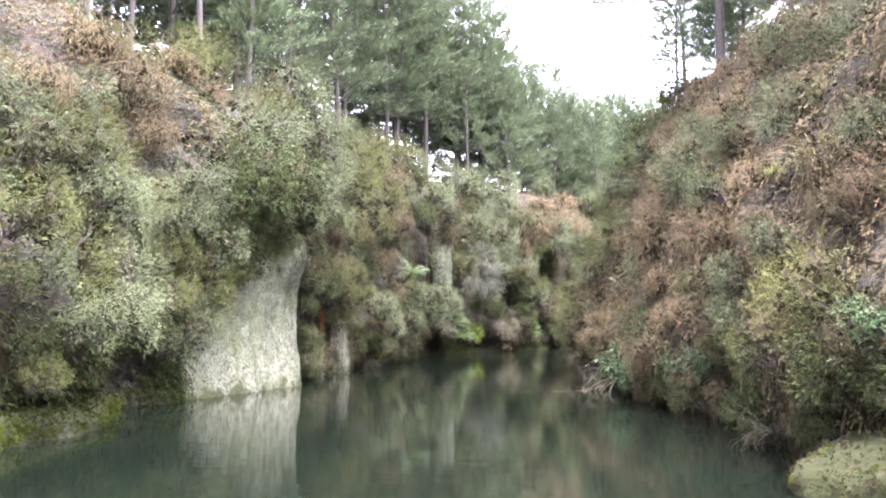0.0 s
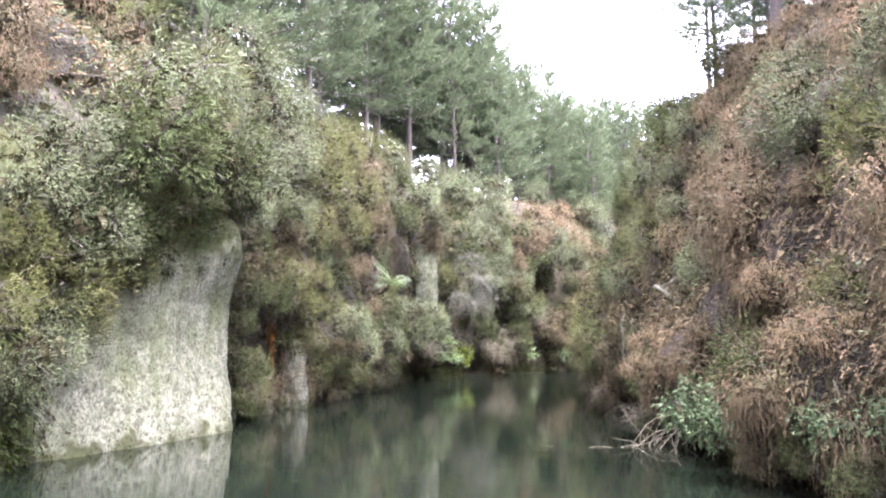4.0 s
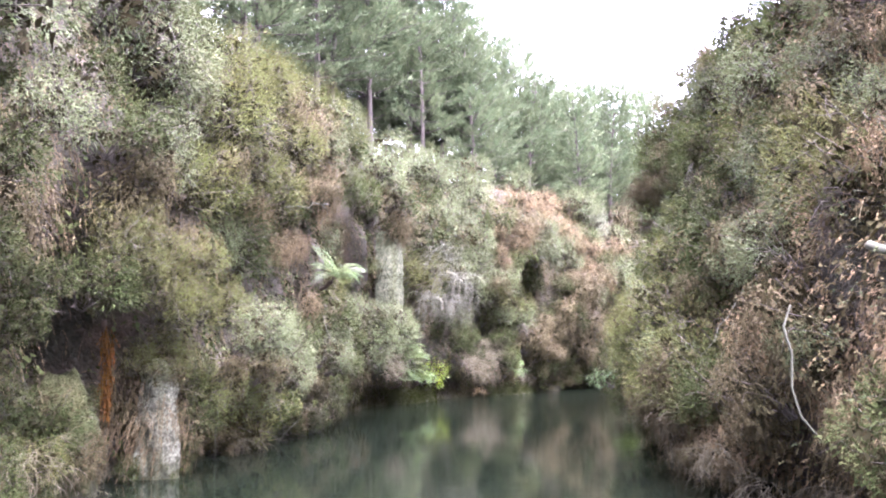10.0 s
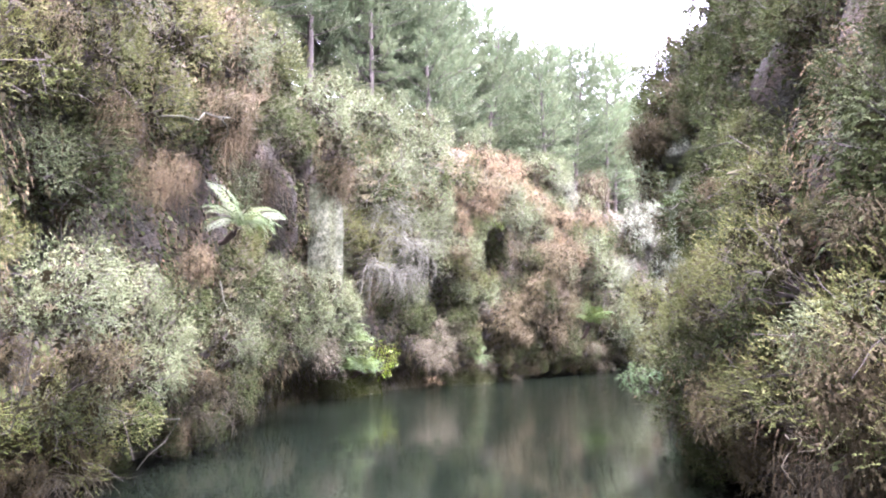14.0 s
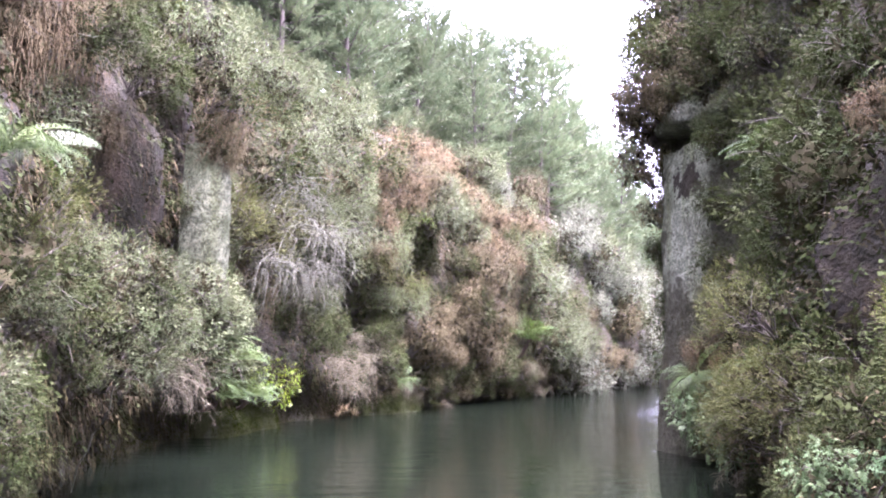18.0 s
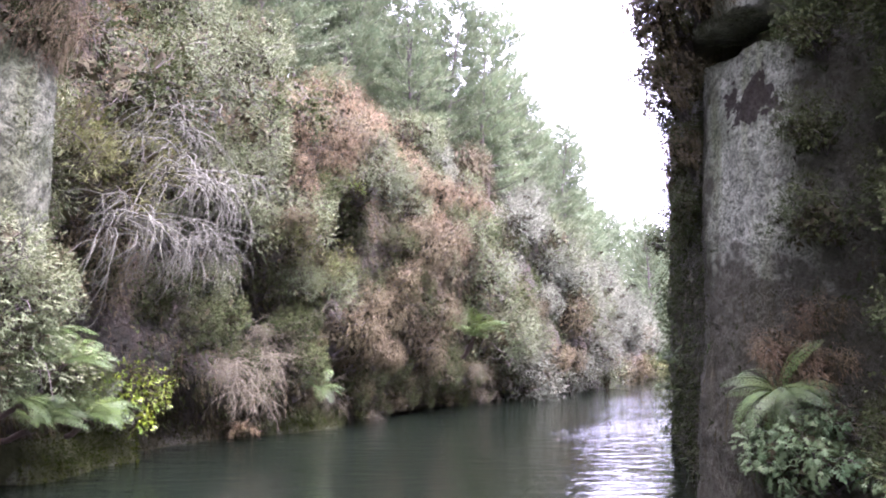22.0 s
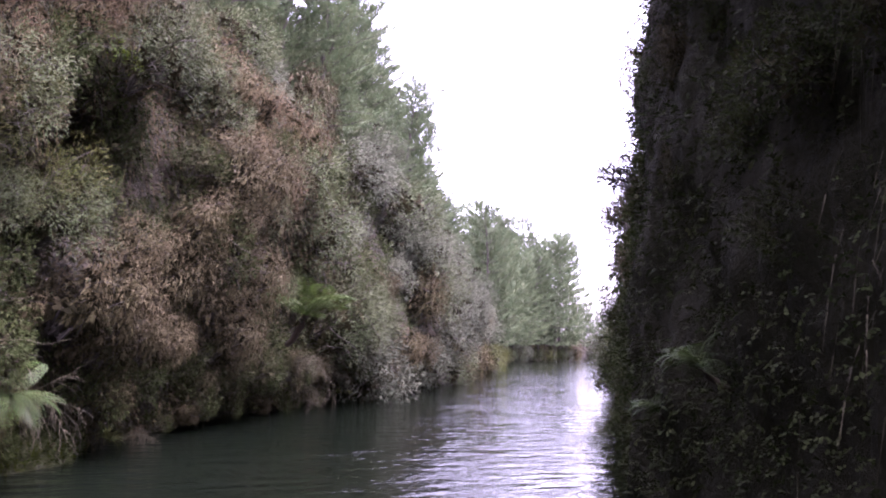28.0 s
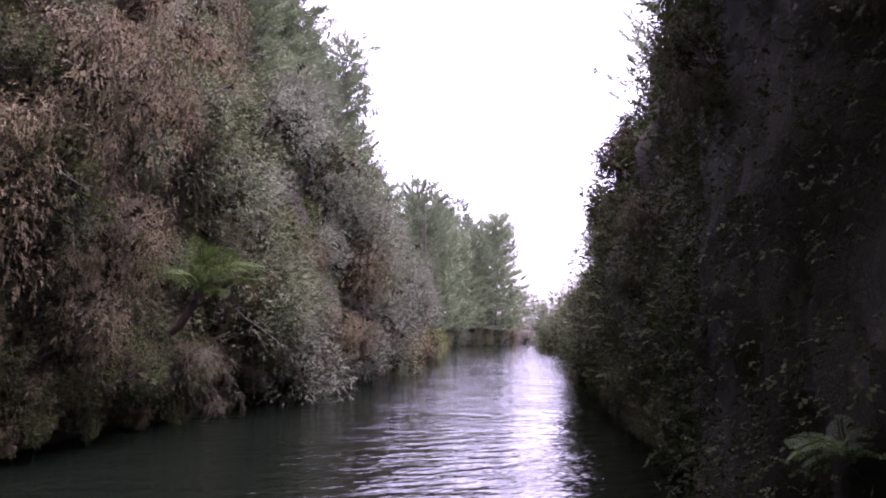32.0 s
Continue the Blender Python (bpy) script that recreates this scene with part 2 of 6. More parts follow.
# mossy tuff once more, darkened in colour for the gorge's shaded side
M_TUFF_SHADE = rock_mat("weathered_tuff", (0.03, 0.028, 0.02), (0.075, 0.07, 0.056), (0.022, 0.024, 0.014), (0.026, 0.026, 0.013), growth=((0, 0, -0.1, -0.55),))


def earth_mat():
    m, nt, n, l, p = nodes_of("bank_earth")
    a, b = noise_tex(nt, 1.6, 6), noise_tex(nt, 16, 5)
    col = ramp(nt, a, [(0.3, (0.016, 0.017, 0.009)), (0.5, (0.03, 0.026, 0.017)), (0.68, (0.055, 0.04, 0.027))])
    col = mix_col(nt, 0.7, col, ramp(nt, b, [(0.3, (0.4, 0.4, 0.4)), (0.7, (1.3, 1.25, 1.1))]), "MULTIPLY")
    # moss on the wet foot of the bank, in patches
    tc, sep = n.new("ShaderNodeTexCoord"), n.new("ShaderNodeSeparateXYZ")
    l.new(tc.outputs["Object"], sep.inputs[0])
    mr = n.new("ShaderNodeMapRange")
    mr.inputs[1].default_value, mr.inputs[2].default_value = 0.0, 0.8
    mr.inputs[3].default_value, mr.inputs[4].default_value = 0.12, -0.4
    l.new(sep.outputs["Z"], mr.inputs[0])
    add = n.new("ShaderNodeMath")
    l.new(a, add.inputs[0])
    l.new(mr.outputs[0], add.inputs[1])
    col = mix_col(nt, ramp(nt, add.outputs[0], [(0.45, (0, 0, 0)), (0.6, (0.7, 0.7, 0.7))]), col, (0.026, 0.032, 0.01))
    l.new(col, p.inputs["Base Color"])
    p.inputs["Roughness"].default_value = 1.0
    bump(nt, p, b, 1.0, 0.1)
    return m


def water_mat():
    m, nt, n, l, p = nodes_of("river_water")
    l.new(ramp(nt, noise_tex(nt, 0.12, 3), [(0.3, (0.0024, 0.0042, 0.0025)), (0.7, (0.0042, 0.0064, 0.004))]), p.inputs["Base Color"])
    p.inputs["Roughness"].default_value = 0.035
    p.inputs["IOR"].default_value = 1.33
    p.inputs["Specular IOR Level"].default_value = 0.5
    tc, mp = n.new("ShaderNodeTexCoord"), n.new("ShaderNodeMapping")
    mp.inputs["Rotation"].default_value = (0, 0, radians(35))
    mp.inputs["Scale"].default_value = (1.0, 2.6, 1)
    w = n.new("ShaderNodeTexNoise")
    w.inputs["Scale"].default_value, w.inputs["Detail"].default_value = 1.1, 3
    l.new(tc.outputs["Object"], mp.inputs[0])
    l.new(mp.outputs[0], w.inputs["Vector"])
    # the current quickens past the bend, so the ripple rises there
    sep = n.new("ShaderNodeSeparateXYZ")
    l.new(tc.outputs["Object"], sep.inputs[0])
    mr = n.new("ShaderNodeMapRange")
    mr.inputs[1].default_value, mr.inputs[2].default_value = 34, 52
    mr.inputs[3].default_value, mr.inputs[4].default_value = 0.015, 0.32
    l.new(sep.outputs["Y"], mr.inputs[0])
    b = n.new("ShaderNodeBump")
    b.inputs["Distance"].default_value = 0.2
    l.new(mr.outputs[0], b.inputs["Strength"])
    # small wavelets ride on the larger ones, in patches
    w2 = n.new("ShaderNodeTexNoise")
    w2.inputs["Scale"].default_value, w2.inputs["Detail"].default_value = 5.0, 2
    l.new(mp.outputs[0], w2.inputs["Vector"])
    patch = ramp(nt, noise_tex(nt, 0.35, 3), [(0.42, (0, 0, 0)), (0.62, (0.4, 0.4, 0.4))])
    l.new(maths(nt, "ADD", w.outputs["Fac"], maths(nt, "MULTIPLY", w2.outputs["Fac"], patch)), b.inputs["Height"])
    l.new(b.outputs[0], p.inputs["Normal"])
    return m


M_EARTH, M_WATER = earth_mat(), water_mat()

# ---- mesh helpers ----
RNG = np.random.default_rng(7)


def mesh_np(name, verts, faces, mats):
    """A mesh from arrays: verts (n, 3), faces (m, k)."""
    me = bpy.data.meshes.new(name)
    faces = np.asarray(faces, dtype=np.int32)
    k = faces.shape[1]
    me.vertices.add(len(verts))
    me.vertices.foreach_set("co", np.asarray(verts, dtype=np.float32).ravel())
    me.loops.add(faces.size)
    me.loops.foreach_set("vertex_index", faces.ravel())
    me.polygons.add(len(faces))
    me.polygons.foreach_set("loop_start", np.arange(0, faces.size, k, dtype=np.int32))
    me.update(calc_edges=True)
    me.materials.append(mats)
    return me


def unit(v):
    return v / np.maximum(np.linalg.norm(v, axis=-1, keepdims=True), 1e-9)


def sprays(pos, way, face, length, leaf, k, rng, droop=0.3, splay=0.8, lift=0.25):
    """Leafy sprays: each a curved stalk with k pairs of pointed leaves in one sheet of triangles."""
    n = len(pos)
    way = unit(way)
    side = unit(np.cross(way, face))
    up = np.cross(side, way)
    L = (length * rng.uniform(0.6, 1.3, n))[:, None, None]
    s = np.linspace(0, 1, k + 1)[None, :, None]
    fall = (droop * rng.uniform(0.4, 1.4, n))[:, None, None]
    r = pos[:, None] + way[:, None] * L * s + np.array([0, 0, -1.0]) * fall * L * s ** 2
    size = (leaf * np.sin(np.pi * (0.2 + 0.72 * s[:, :-1])))[..., None] * rng.uniform(0.65, 1.35, (n, k, 2, 1))
    sign = np.array([-1.0, 1.0])[None, None, :, None]
    d = way[:, None, None] * 0.6 + side[:, None, None] * splay * sign + up[:, None, None] * rng.normal(0, lift, (n, k, 2, 1)) + np.array([0, 0, -1.0]) * fall[:, :, None] * s[:, :-1, None] * 1.2
    tips = r[:, :-1, None] + d * size
    V = np.concatenate([r, tips.reshape(n, 2 * k, 3)], 1)
    j = np.arange(k)
    f = np.concatenate([np.stack([j, j + 1, k + 1 + 2 * j], -1), np.stack([j + 1, j, k + 2 + 2 * j], -1)])
    F = f[None] + (np.arange(n) * (3 * k + 1))[:, None, None]
    return V.reshape(-1, 3), F.reshape(-1, 3)


def tubes(paths, sides=5, capped=False):
    """Tapered tubes along paths [(points (k,3), radius at start, radius at end)]: verts, quads."""
    V, F, base = [], [], 0
    for pts, r0, r1 in paths:
        pts = np.asarray(pts, float)
        k = len(pts)
        d = unit(np.gradient(pts, axis=0))
        ref = np.where(np.abs(d[:, 2:3]) > 0.9, np.array([[1.0, 0, 0]]), np.array([[0, 0, 1.0]]))
        s = unit(np.cross(d, ref))
        u = np.cross(s, d)
        r = np.linspace(r0, r1, k)[:, None, None]
        if capped:
            r[0] = r[-1] = 0.0005
        ang = np.linspace(0, 2 * np.pi, sides, endpoint=False)
        ring = pts[:, None] + r * (np.cos(ang)[None, :, None] * s[:, None] + np.sin(ang)[None, :, None] * u[:, None])
        V.append(ring.reshape(-1, 3))
        i = np.arange(k - 1)[:, None] * sides + np.arange(sides)[None]
        j = np.arange(k - 1)[:, None] * sides + (np.arange(sides)[None] + 1) % sides
        F.append((np.stack([i, j, j + sides, i + sides], -1) + base).reshape(-1, 4))
        base += k * sides
    return np.concatenate(V), np.concatenate(F)


def join(*chunks):
    V, F, b = [], [], 0
    for v, f in chunks:
        V.append(v)
        F.append(f + b)
        b += len(v)
    return np.concatenate(V), np.concatenate(F)


def part(name, vf, mat, parent=None, label="", smooth=False):
    me = mesh_np(name, vf[0], vf[1], mat)
    if smooth:
        me.polygons.foreach_set("use_smooth", np.ones(len(me.polygons), dtype=bool))
    ob = new(name, me)
    if parent:
        ob.parent = parent
    if label:
        ob["label"] = label
    if name in ("branchwork", "twigwork"):
        ob["kind"] = "stuff"
    return ob


def sweep(rng, start, way, length, k=6, wobble=0.15, droop=0.0):
    """A wandering path of k points, that sags by droop."""
    way = np.asarray(way, float) / np.linalg.norm(way)
    step, p, out = length / (k - 1), np.asarray(start, float), []
    for _ in range(k):
        out.append(p.copy())
        way = way + rng.normal(0, wobble, 3) + np.array([0, 0, -droop])
        way /= np.linalg.norm(way)
        p = p + way * step
    return np.array(out)


# ---- the canyon: two banks with a height profile each, and the river between ----
YL = [-400, -30, -5, 6, 10, 13.5, 16, 17.3, 20.4, 21.2, 22, 24.5, 26.5, 31, 34, 38.5, 42.7, 45.5, 49.3, 51.5, 55, 58.4, 61, 65, 68, 73, 89.6, 110, 121, 144, 157, 190, 240]
XL = [-40, -6, -5, -4.3, -4, -4.1, -4.3, -4.3, -3.6, -3.7, -3.8, -3.3, -3.0, -2.2, -1.7, -1.5, -0.8, 0.3, 2.8, 4.5, 7.1, 9.5, 11.7, 15.1, 18.2, 22, 34.5, 47.5, 53.5, 70.5, 85.5, 126, 185]
YR = [-400, -30, -5, 5, 8.9, 12, 16, 20.5, 24.2, 30, 33, 36, 38.6, 39.6, 40.4, 41.5, 43, 46, 48.2, 50.5, 54.4, 57.9, 72.7, 82.5, 92.5, 127, 151, 180, 225]
XR = [40, 6.5, 5.5, 5, 4.8, 4.5, 4.4, 4.5, 4.4, 4.9, 5.8, 7.4, 9.1, 9.1, 8.9, 9.0, 9.7, 11.2, 12.4, 14.8, 18.0, 20.7, 33.2, 42.5, 53, 78, 97, 127, 180]
LEVELS = [0, 0.15, 0.3, 0.5, 0.7, 0.85, 1.0]
# y: (height of the rim, how far the bank lies back at each level)
LEFT = {-40: (9, 0, .3, .8, 2, 3.5, 5, 7.5), 10: (9, 0, .3, .8, 2, 3.5, 5, 7), 16: (9, 0, .2, .6, 1.6, 3, 4.5, 6.5),
        18: (9.3, 0, 0, .05, .3, 1.4, 3, 5), 21.5: (9.3, 0, 0, 0, .2, 1.2, 2.8, 5), 24: (9, 0, .5, .8, 1, 1.5, 2.3, 4),
        30: (9, 0, .5, .8, .9, 1.3, 1.9, 3.2), 44: (10.2, 0, .5, .8, .9, 1.2, 1.9, 3.6), 50: (10.6, 0, .45, .8, 1.1, 1.6, 2.7, 5),
        56: (10.7, 0, .2, .4, .7, 1.0, 1.6, 4), 60: (11, 0, .2, .4, .7, 1.2, 2.5, 5), 67: (10.2, 0, .2, .5, .9, 1.5, 2.4, 4),
        90: (8, 0, .3, .6, 1, 1.6, 2.4, 4), 130: (6, 0, .3, .7, 1.2, 2, 3, 6), 240: (5, 0, .3, .7, 1.2, 2, 3, 6)}
RIGHT = {-40: (9, 0, .5, 1.1, 2.2, 4, 6, 8), 10: (9, 0, .5, 1.1, 2, 3.5, 5.3, 7.5), 20: (9.5, 0, .4, .9, 1.7, 3, 4.5, 6.5),
         26: (10, 0, .4, .9, 1.6, 2.5, 3.8, 6), 31: (10.5, 0, .3, .7, 1.3, 2.4, 3.6, 5.5), 36: (11, 0, .7, 1.0, 1.2, 1.7, 2.6, 4.5),
         39: (11.5, 0, 0, .02, .05, .1, .3, 2), 47: (12, 0, 0, .05, .1, .2, .4, 2), 57: (10, 0, .1, .2, .3, .6, 1.2, 3),
         75: (8, 0, .2, .4, .8, 1.4, 2, 4), 130: (6, 0, .3, .7, 1.2, 2, 3, 5), 240: (5, 0, .3, .7, 1.2, 2, 3, 5)}


def bank_x(side, y):
    return np.interp(y, YL, XL) if side < 0 else np.interp(y, YR, XR)


def bank_out(side, y):
    """The way from the water into the bank, level, smoothed along the bank."""
    e = 2.5
    t = unit(np.stack([bank_x(side, y + e) - bank_x(side, y - e), np.full_like(np.asarray(y, float), 2 * e)], -1))
    return np.stack([-t[..., 1], t[..., 0]], -1) if side < 0 else np.stack([t[..., 1], -t[..., 0]], -1)


def rim(side, y):
    tab = LEFT if side < 0 else RIGHT
    return np.interp(y, list(tab), [v[0] for v in tab.values()])


def set_back(side, y, h):
    """How far back the bank lies at the share h of its height."""
    tab = LEFT if side < 0 else RIGHT
    cols = np.stack([np.interp(y, list(tab), [v[i + 1] for v in tab.values()]) for i in range(7)], -1)
    h = np.clip(h, 0, 1)
    i = np.clip(np.searchsorted(LEVELS, h, side="right") - 1, 0, 5)
    lv = np.array(LEVELS)
    f = (h - lv[i]) / (lv[i + 1] - lv[i])
    a, b = np.take_along_axis(cols, i[..., None], -1)[..., 0], np.take_along_axis(cols, i[..., None] + 1, -1)[..., 0]
    return a + (b - a) * f


def lumps(y, z, seed):
    """Bulges and hollows of the bank, some tens of centimetres."""
    y, z = np.asarray(y, float), np.asarray(z, float)
    s = seed * 1.7
    return (0.42 * np.sin(y * 1.25 + s + 0.8 * np.sin(z * 0.9)) * np.sin(z * 1.15 + 0.6 * s + 0.7 * np.sin(y * 0.6)) + 0.13 * np.sin(y * 2.9 + z * 0.7 + s) + 0.09 * np.sin(y * 5.3 - z * 3.1 + 2 * s)
            + 0.05 * np.sin(y * 11.0 + z * 7.0))


# dark hollows in the banks: side, y, z, half width, half height, depth
HOLLOWS = ((-1, 30.8, 4.4, 0.8, 0.9, 1.3), (-1, 25.25, 1.6, 0.55, 0.9, 1.7), (-1, 36.6, 5.3, 0.8, 0.8, 1.1), (-1, 39.6, 4.6, 0.7, 0.9, 1.1), (-1, 33.3, 2.5, 0.5, 0.7, 0.9), (-1, 27.6, 6.0, 0.8, 0.7, 1.0), (-1, 53.0, 4.6, 0.7, 1.0, 1.2),
           (-1, 55.6, 7.2, 0.6, 0.6, 0.9), (-1, 63.6, 6.6, 1.0, 0.8, 1.3), (-1, 13.0, 2.6, 0.9, 0.7, 1.0), (-1, 9.5, 1.0, 1.6, 0.5, 0.7), (-1, 14.6, 0.7, 1.2, 0.45, 0.8), (-1, 44.6, 2.0, 0.6, 0.7, 0.9), (-1, 40.5, 0.6, 2.5, 0.5, 0.7), (-1, 47.6, 0.6, 1.8, 0.5, 0.6), (-1, 48.6, 2.6, 0.7, 0.8, 1.0),
           (1, 35.3, 3.2, 0.6, 1.2, 1.2), (1, 29.6, 4.2, 0.8, 0.7, 1.0), (1, 23.2, 5.6, 0.9, 0.8, 1.0), (1, 12.0, 0.7, 2.0, 0.45, 0.7), (1, 17.0, 1.3, 0.8, 0.5, 0.7), (1, 20.4, 3.0, 0.7, 0.6, 0.8))


def bank(side, y, z):
    """A point of the bank's surface at y along the river and height z."""
    y, z = np.broadcast_arrays(np.asarray(y, float), np.asarray(z, float))
    r = rim(side, y)
    back = set_back(side, y, z / r) + np.maximum(z - r, 0) * 6
    soft = np.clip(z / 1.0, 0, 1)
    # smooth behind the bare cliffs
    c, h, f = ((19.5, 3.6, 4.6) if side < 0 else (44.0, 6.5, 7.5))
    soft = soft * np.clip(np.maximum(np.abs(y - c) - h, z - f), 0, 1)
    back = back - lumps(y, z, side) * soft
    for s, hy, hz, wy, wz, deep in HOLLOWS:
        if s == side:
            back = back + deep * np.exp(-((y - hy) / wy) ** 2 - ((z - hz) / wz) ** 2)
    # undercut by the current along the water
    back = back + 0.6 * np.exp(-((z + 0.05) / 0.65) ** 2) * np.clip(np.abs(y - c) - h, 0, 1)
    o = bank_out(side, y)
    return np.stack([bank_x(side, y) + o[..., 0] * back, y + o[..., 1] * back, z], -1)


def build_ground():
    n = 420
    u = np.linspace(0, 1, n)
    yl = np.interp(u, [0, 0.03, 0.06, 0.72, 0.9, 0.97, 1], [-400, -30, 4, 75, 145, 240, 1400])
    yr = np.interp(u, [0, 0.03, 0.06, 0.72, 0.9, 0.97, 1], [-400, -30, 2, 66, 130, 225, 1300])
    hs = np.linspace(0, 1, 44)
    cols = []
    far = {-1: np.array([-0.85, 0.5]), 1: np.array([0.85, -0.5])}

    def wing(side, y):
        out = []
        r = rim(side, y)
        for h in hs:
            out.append(bank(side, y, r * h))
        top = out[-1]
        for d, dz in ((1.5, 0.25), (4, 0.5), (9, 0.9), (16, 1.2), (30, 1.5), (80, 2), (900, 6)):
            w = min(d / 20, 1)
            way = bank_out(side, y) * (1 - w) + far[side] * w
            q = top.copy()
            q[:, :2] += way * d
            q[:, 2] += dz + 0.25 * np.sin(y * 0.7 + d) * min(d / 9, 1)
            out.append(q)
        return out

    lw, rw = wing(-1, yl), wing(1, yr)
    bed = []
    for f in (0.06, 0.5, 0.94):
        q = lw[0] * (1 - f) + rw[0] * f
        q[:, 2] = -1.4
        bed.append(q)
    cols = lw[::-1] + bed + rw
    V = np.stack(cols, 1)
    k = V.shape[1]
    i = np.arange(n - 1)[:, None] * k + np.arange(k - 1)[None]
    F = np.stack([i, i + 1, i + 1 + k, i + k], -1).reshape(-1, 4)
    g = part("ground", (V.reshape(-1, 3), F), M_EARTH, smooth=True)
    tagged(g, "steep earthen river banks and plateau under the bush", "ground", kind="structure")
    # the river: one sheet from bank to bank
    a, b = lw[0].copy(), rw[0].copy()
    a[:, :2] += bank_out(-1, yl) * 1.0
    b[:, :2] += bank_out(1, yr) * 1.0
    W = np.stack([a * (1 - f) + b * f for f in np.linspace(0, 1, 5)], 1)
    W[..., 2] = 0.0
    i = np.arange(n - 1)[:, None] * 5 + np.arange(4)[None]
    F = np.stack([i, i + 1, i + 6, i + 5], -1).reshape(-1, 4)
    w = part("river_water", (W.reshape(-1, 3), F), M_WATER, smooth=True)
    tagged(w, "still dark green river water rippling past the bend", "water", kind="structure")


build_ground()

# ---- plants ----


def shrub_proto(name, mat, rng, count, length, leaf, k=6, spread=(1.0, 1.0, 0.85), lobes=13, droop=0.25, hang=0.0, bark=M_BARK, splay=0.8, upward=0.35, core=110):
    """A shrub about one metre in radius that grows out of a bank towards +x from its base at the origin: branchwork, and a crown of leafy lobes with gaps between."""
    root = new(name)
    c, rad, paths = [], [], []
    for i in range(lobes):
        a, e = math.radians(((i * 137.5) % 215) - 107) + rng.uniform(-0.3, 0.3), math.asin(min(0.98, -0.4 + 1.38 * (i + 0.5) / lobes))
        d = np.array([math.cos(a) * math.cos(e), math.sin(a) * math.cos(e), math.sin(e)])
        q = d * np.array(spread) * rng.uniform(0.5, 0.9) + np.array([0, 0, 0.42])
        c.append(q)
        rad.append(rng.uniform(0.2, 0.42))
        p = sweep(rng, (rng.normal(0, 0.06), rng.normal(0, 0.06), -0.3), q * 0.5 + np.array([0, 0, 0.3]), 0.5, 4, 0.1)
        p = np.concatenate([p, [(p[-1] + q) / 2 + rng.normal(0, 0.05, 3), q]])
        paths.append((p, 0.026, 0.007))
        paths.append((sweep(rng, q - d * 0.1, d + rng.normal(0, 0.6, 3), rng.uniform(0.35, 0.6), 4, 0.2, 0.1), 0.007, 0.003))
    part("branchwork", tubes(paths, 3), bark, root)
    c, rad = np.array(c), np.array(rad)
    w = rad ** 2
    pick = rng.choice(lobes, count, p=w / w.sum())
    d = unit(rng.normal(size=(count, 3)) + np.array([0.5, 0, 0.3]))
    pos = c[pick] + d * (rad[pick] * (0.25 + 0.75 * rng.random(count) ** 0.6))[:, None]
    if hang:
        pos[:, 2] -= hang * rng.random(count) ** 1.5
    way = d + rng.normal(0, 0.35, (count, 3)) + np.array([0.15, 0, upward])
    face = unit(d * 0.5 + rng.normal(0, 0.3, (count, 3)) + np.array([0.2, 0, 0.9]))
    part("crown", sprays(pos, way, face, length, leaf, k, rng, droop, splay), mat, root)
    # dark sprays put the shade of the crown's gaps into leaf colour
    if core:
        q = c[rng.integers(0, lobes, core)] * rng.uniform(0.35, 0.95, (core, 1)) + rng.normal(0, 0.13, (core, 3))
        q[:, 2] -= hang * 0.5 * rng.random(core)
        ob = part("inner_growth", sprays(q, rng.normal(0, 1, (core, 3)), rng.normal(0, 1, (core, 3)), 0.2, 0.12, 3, rng, 0.3), M_OLD_SHADE, root, "old brown inner leaves and twigs")
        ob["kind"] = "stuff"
    return root


def twig_proto(name, rng, mat, stems=18, droop=0.3):
    """A bare shrub that leans out towards +x: many arching stems that droop into fine twigs."""
    root = new(name)
    thick, thin = [], []
    for s in range(stems):
        a = rng.uniform(-1.5, 1.5)
        p = sweep(rng, rng.normal(0, 0.08, 3), (math.cos(a), math.sin(a), rng.uniform(0.2, 1.2)), rng.uniform(0.9, 1.7), 9, 0.13, droop * 0.42)
        thick.append((p, 0.014, 0.005))
        for t in range(6):
            q = sweep(rng, p[rng.integers(3, 9)], rng.normal(0, 0.5, 3) + (p[-1] - p[-3]) * 3, rng.uniform(0.35, 0.75), 6, 0.16, droop)
            thin.append((q, 0.0085, 0.0035))
            for w in range(1):
                thin.append((sweep(rng, q[rng.integers(1, 6)], rng.normal(0, 0.5, 3) + (q[-1] - q[0]) * 1.5, rng.uniform(0.2, 0.45), 4, 0.25, droop), 0.0055, 0.0025))
    part("branchwork", tubes(thick, 4), mat, root)
    part("twigwork", tubes(thin, 3), mat, root)
    return root


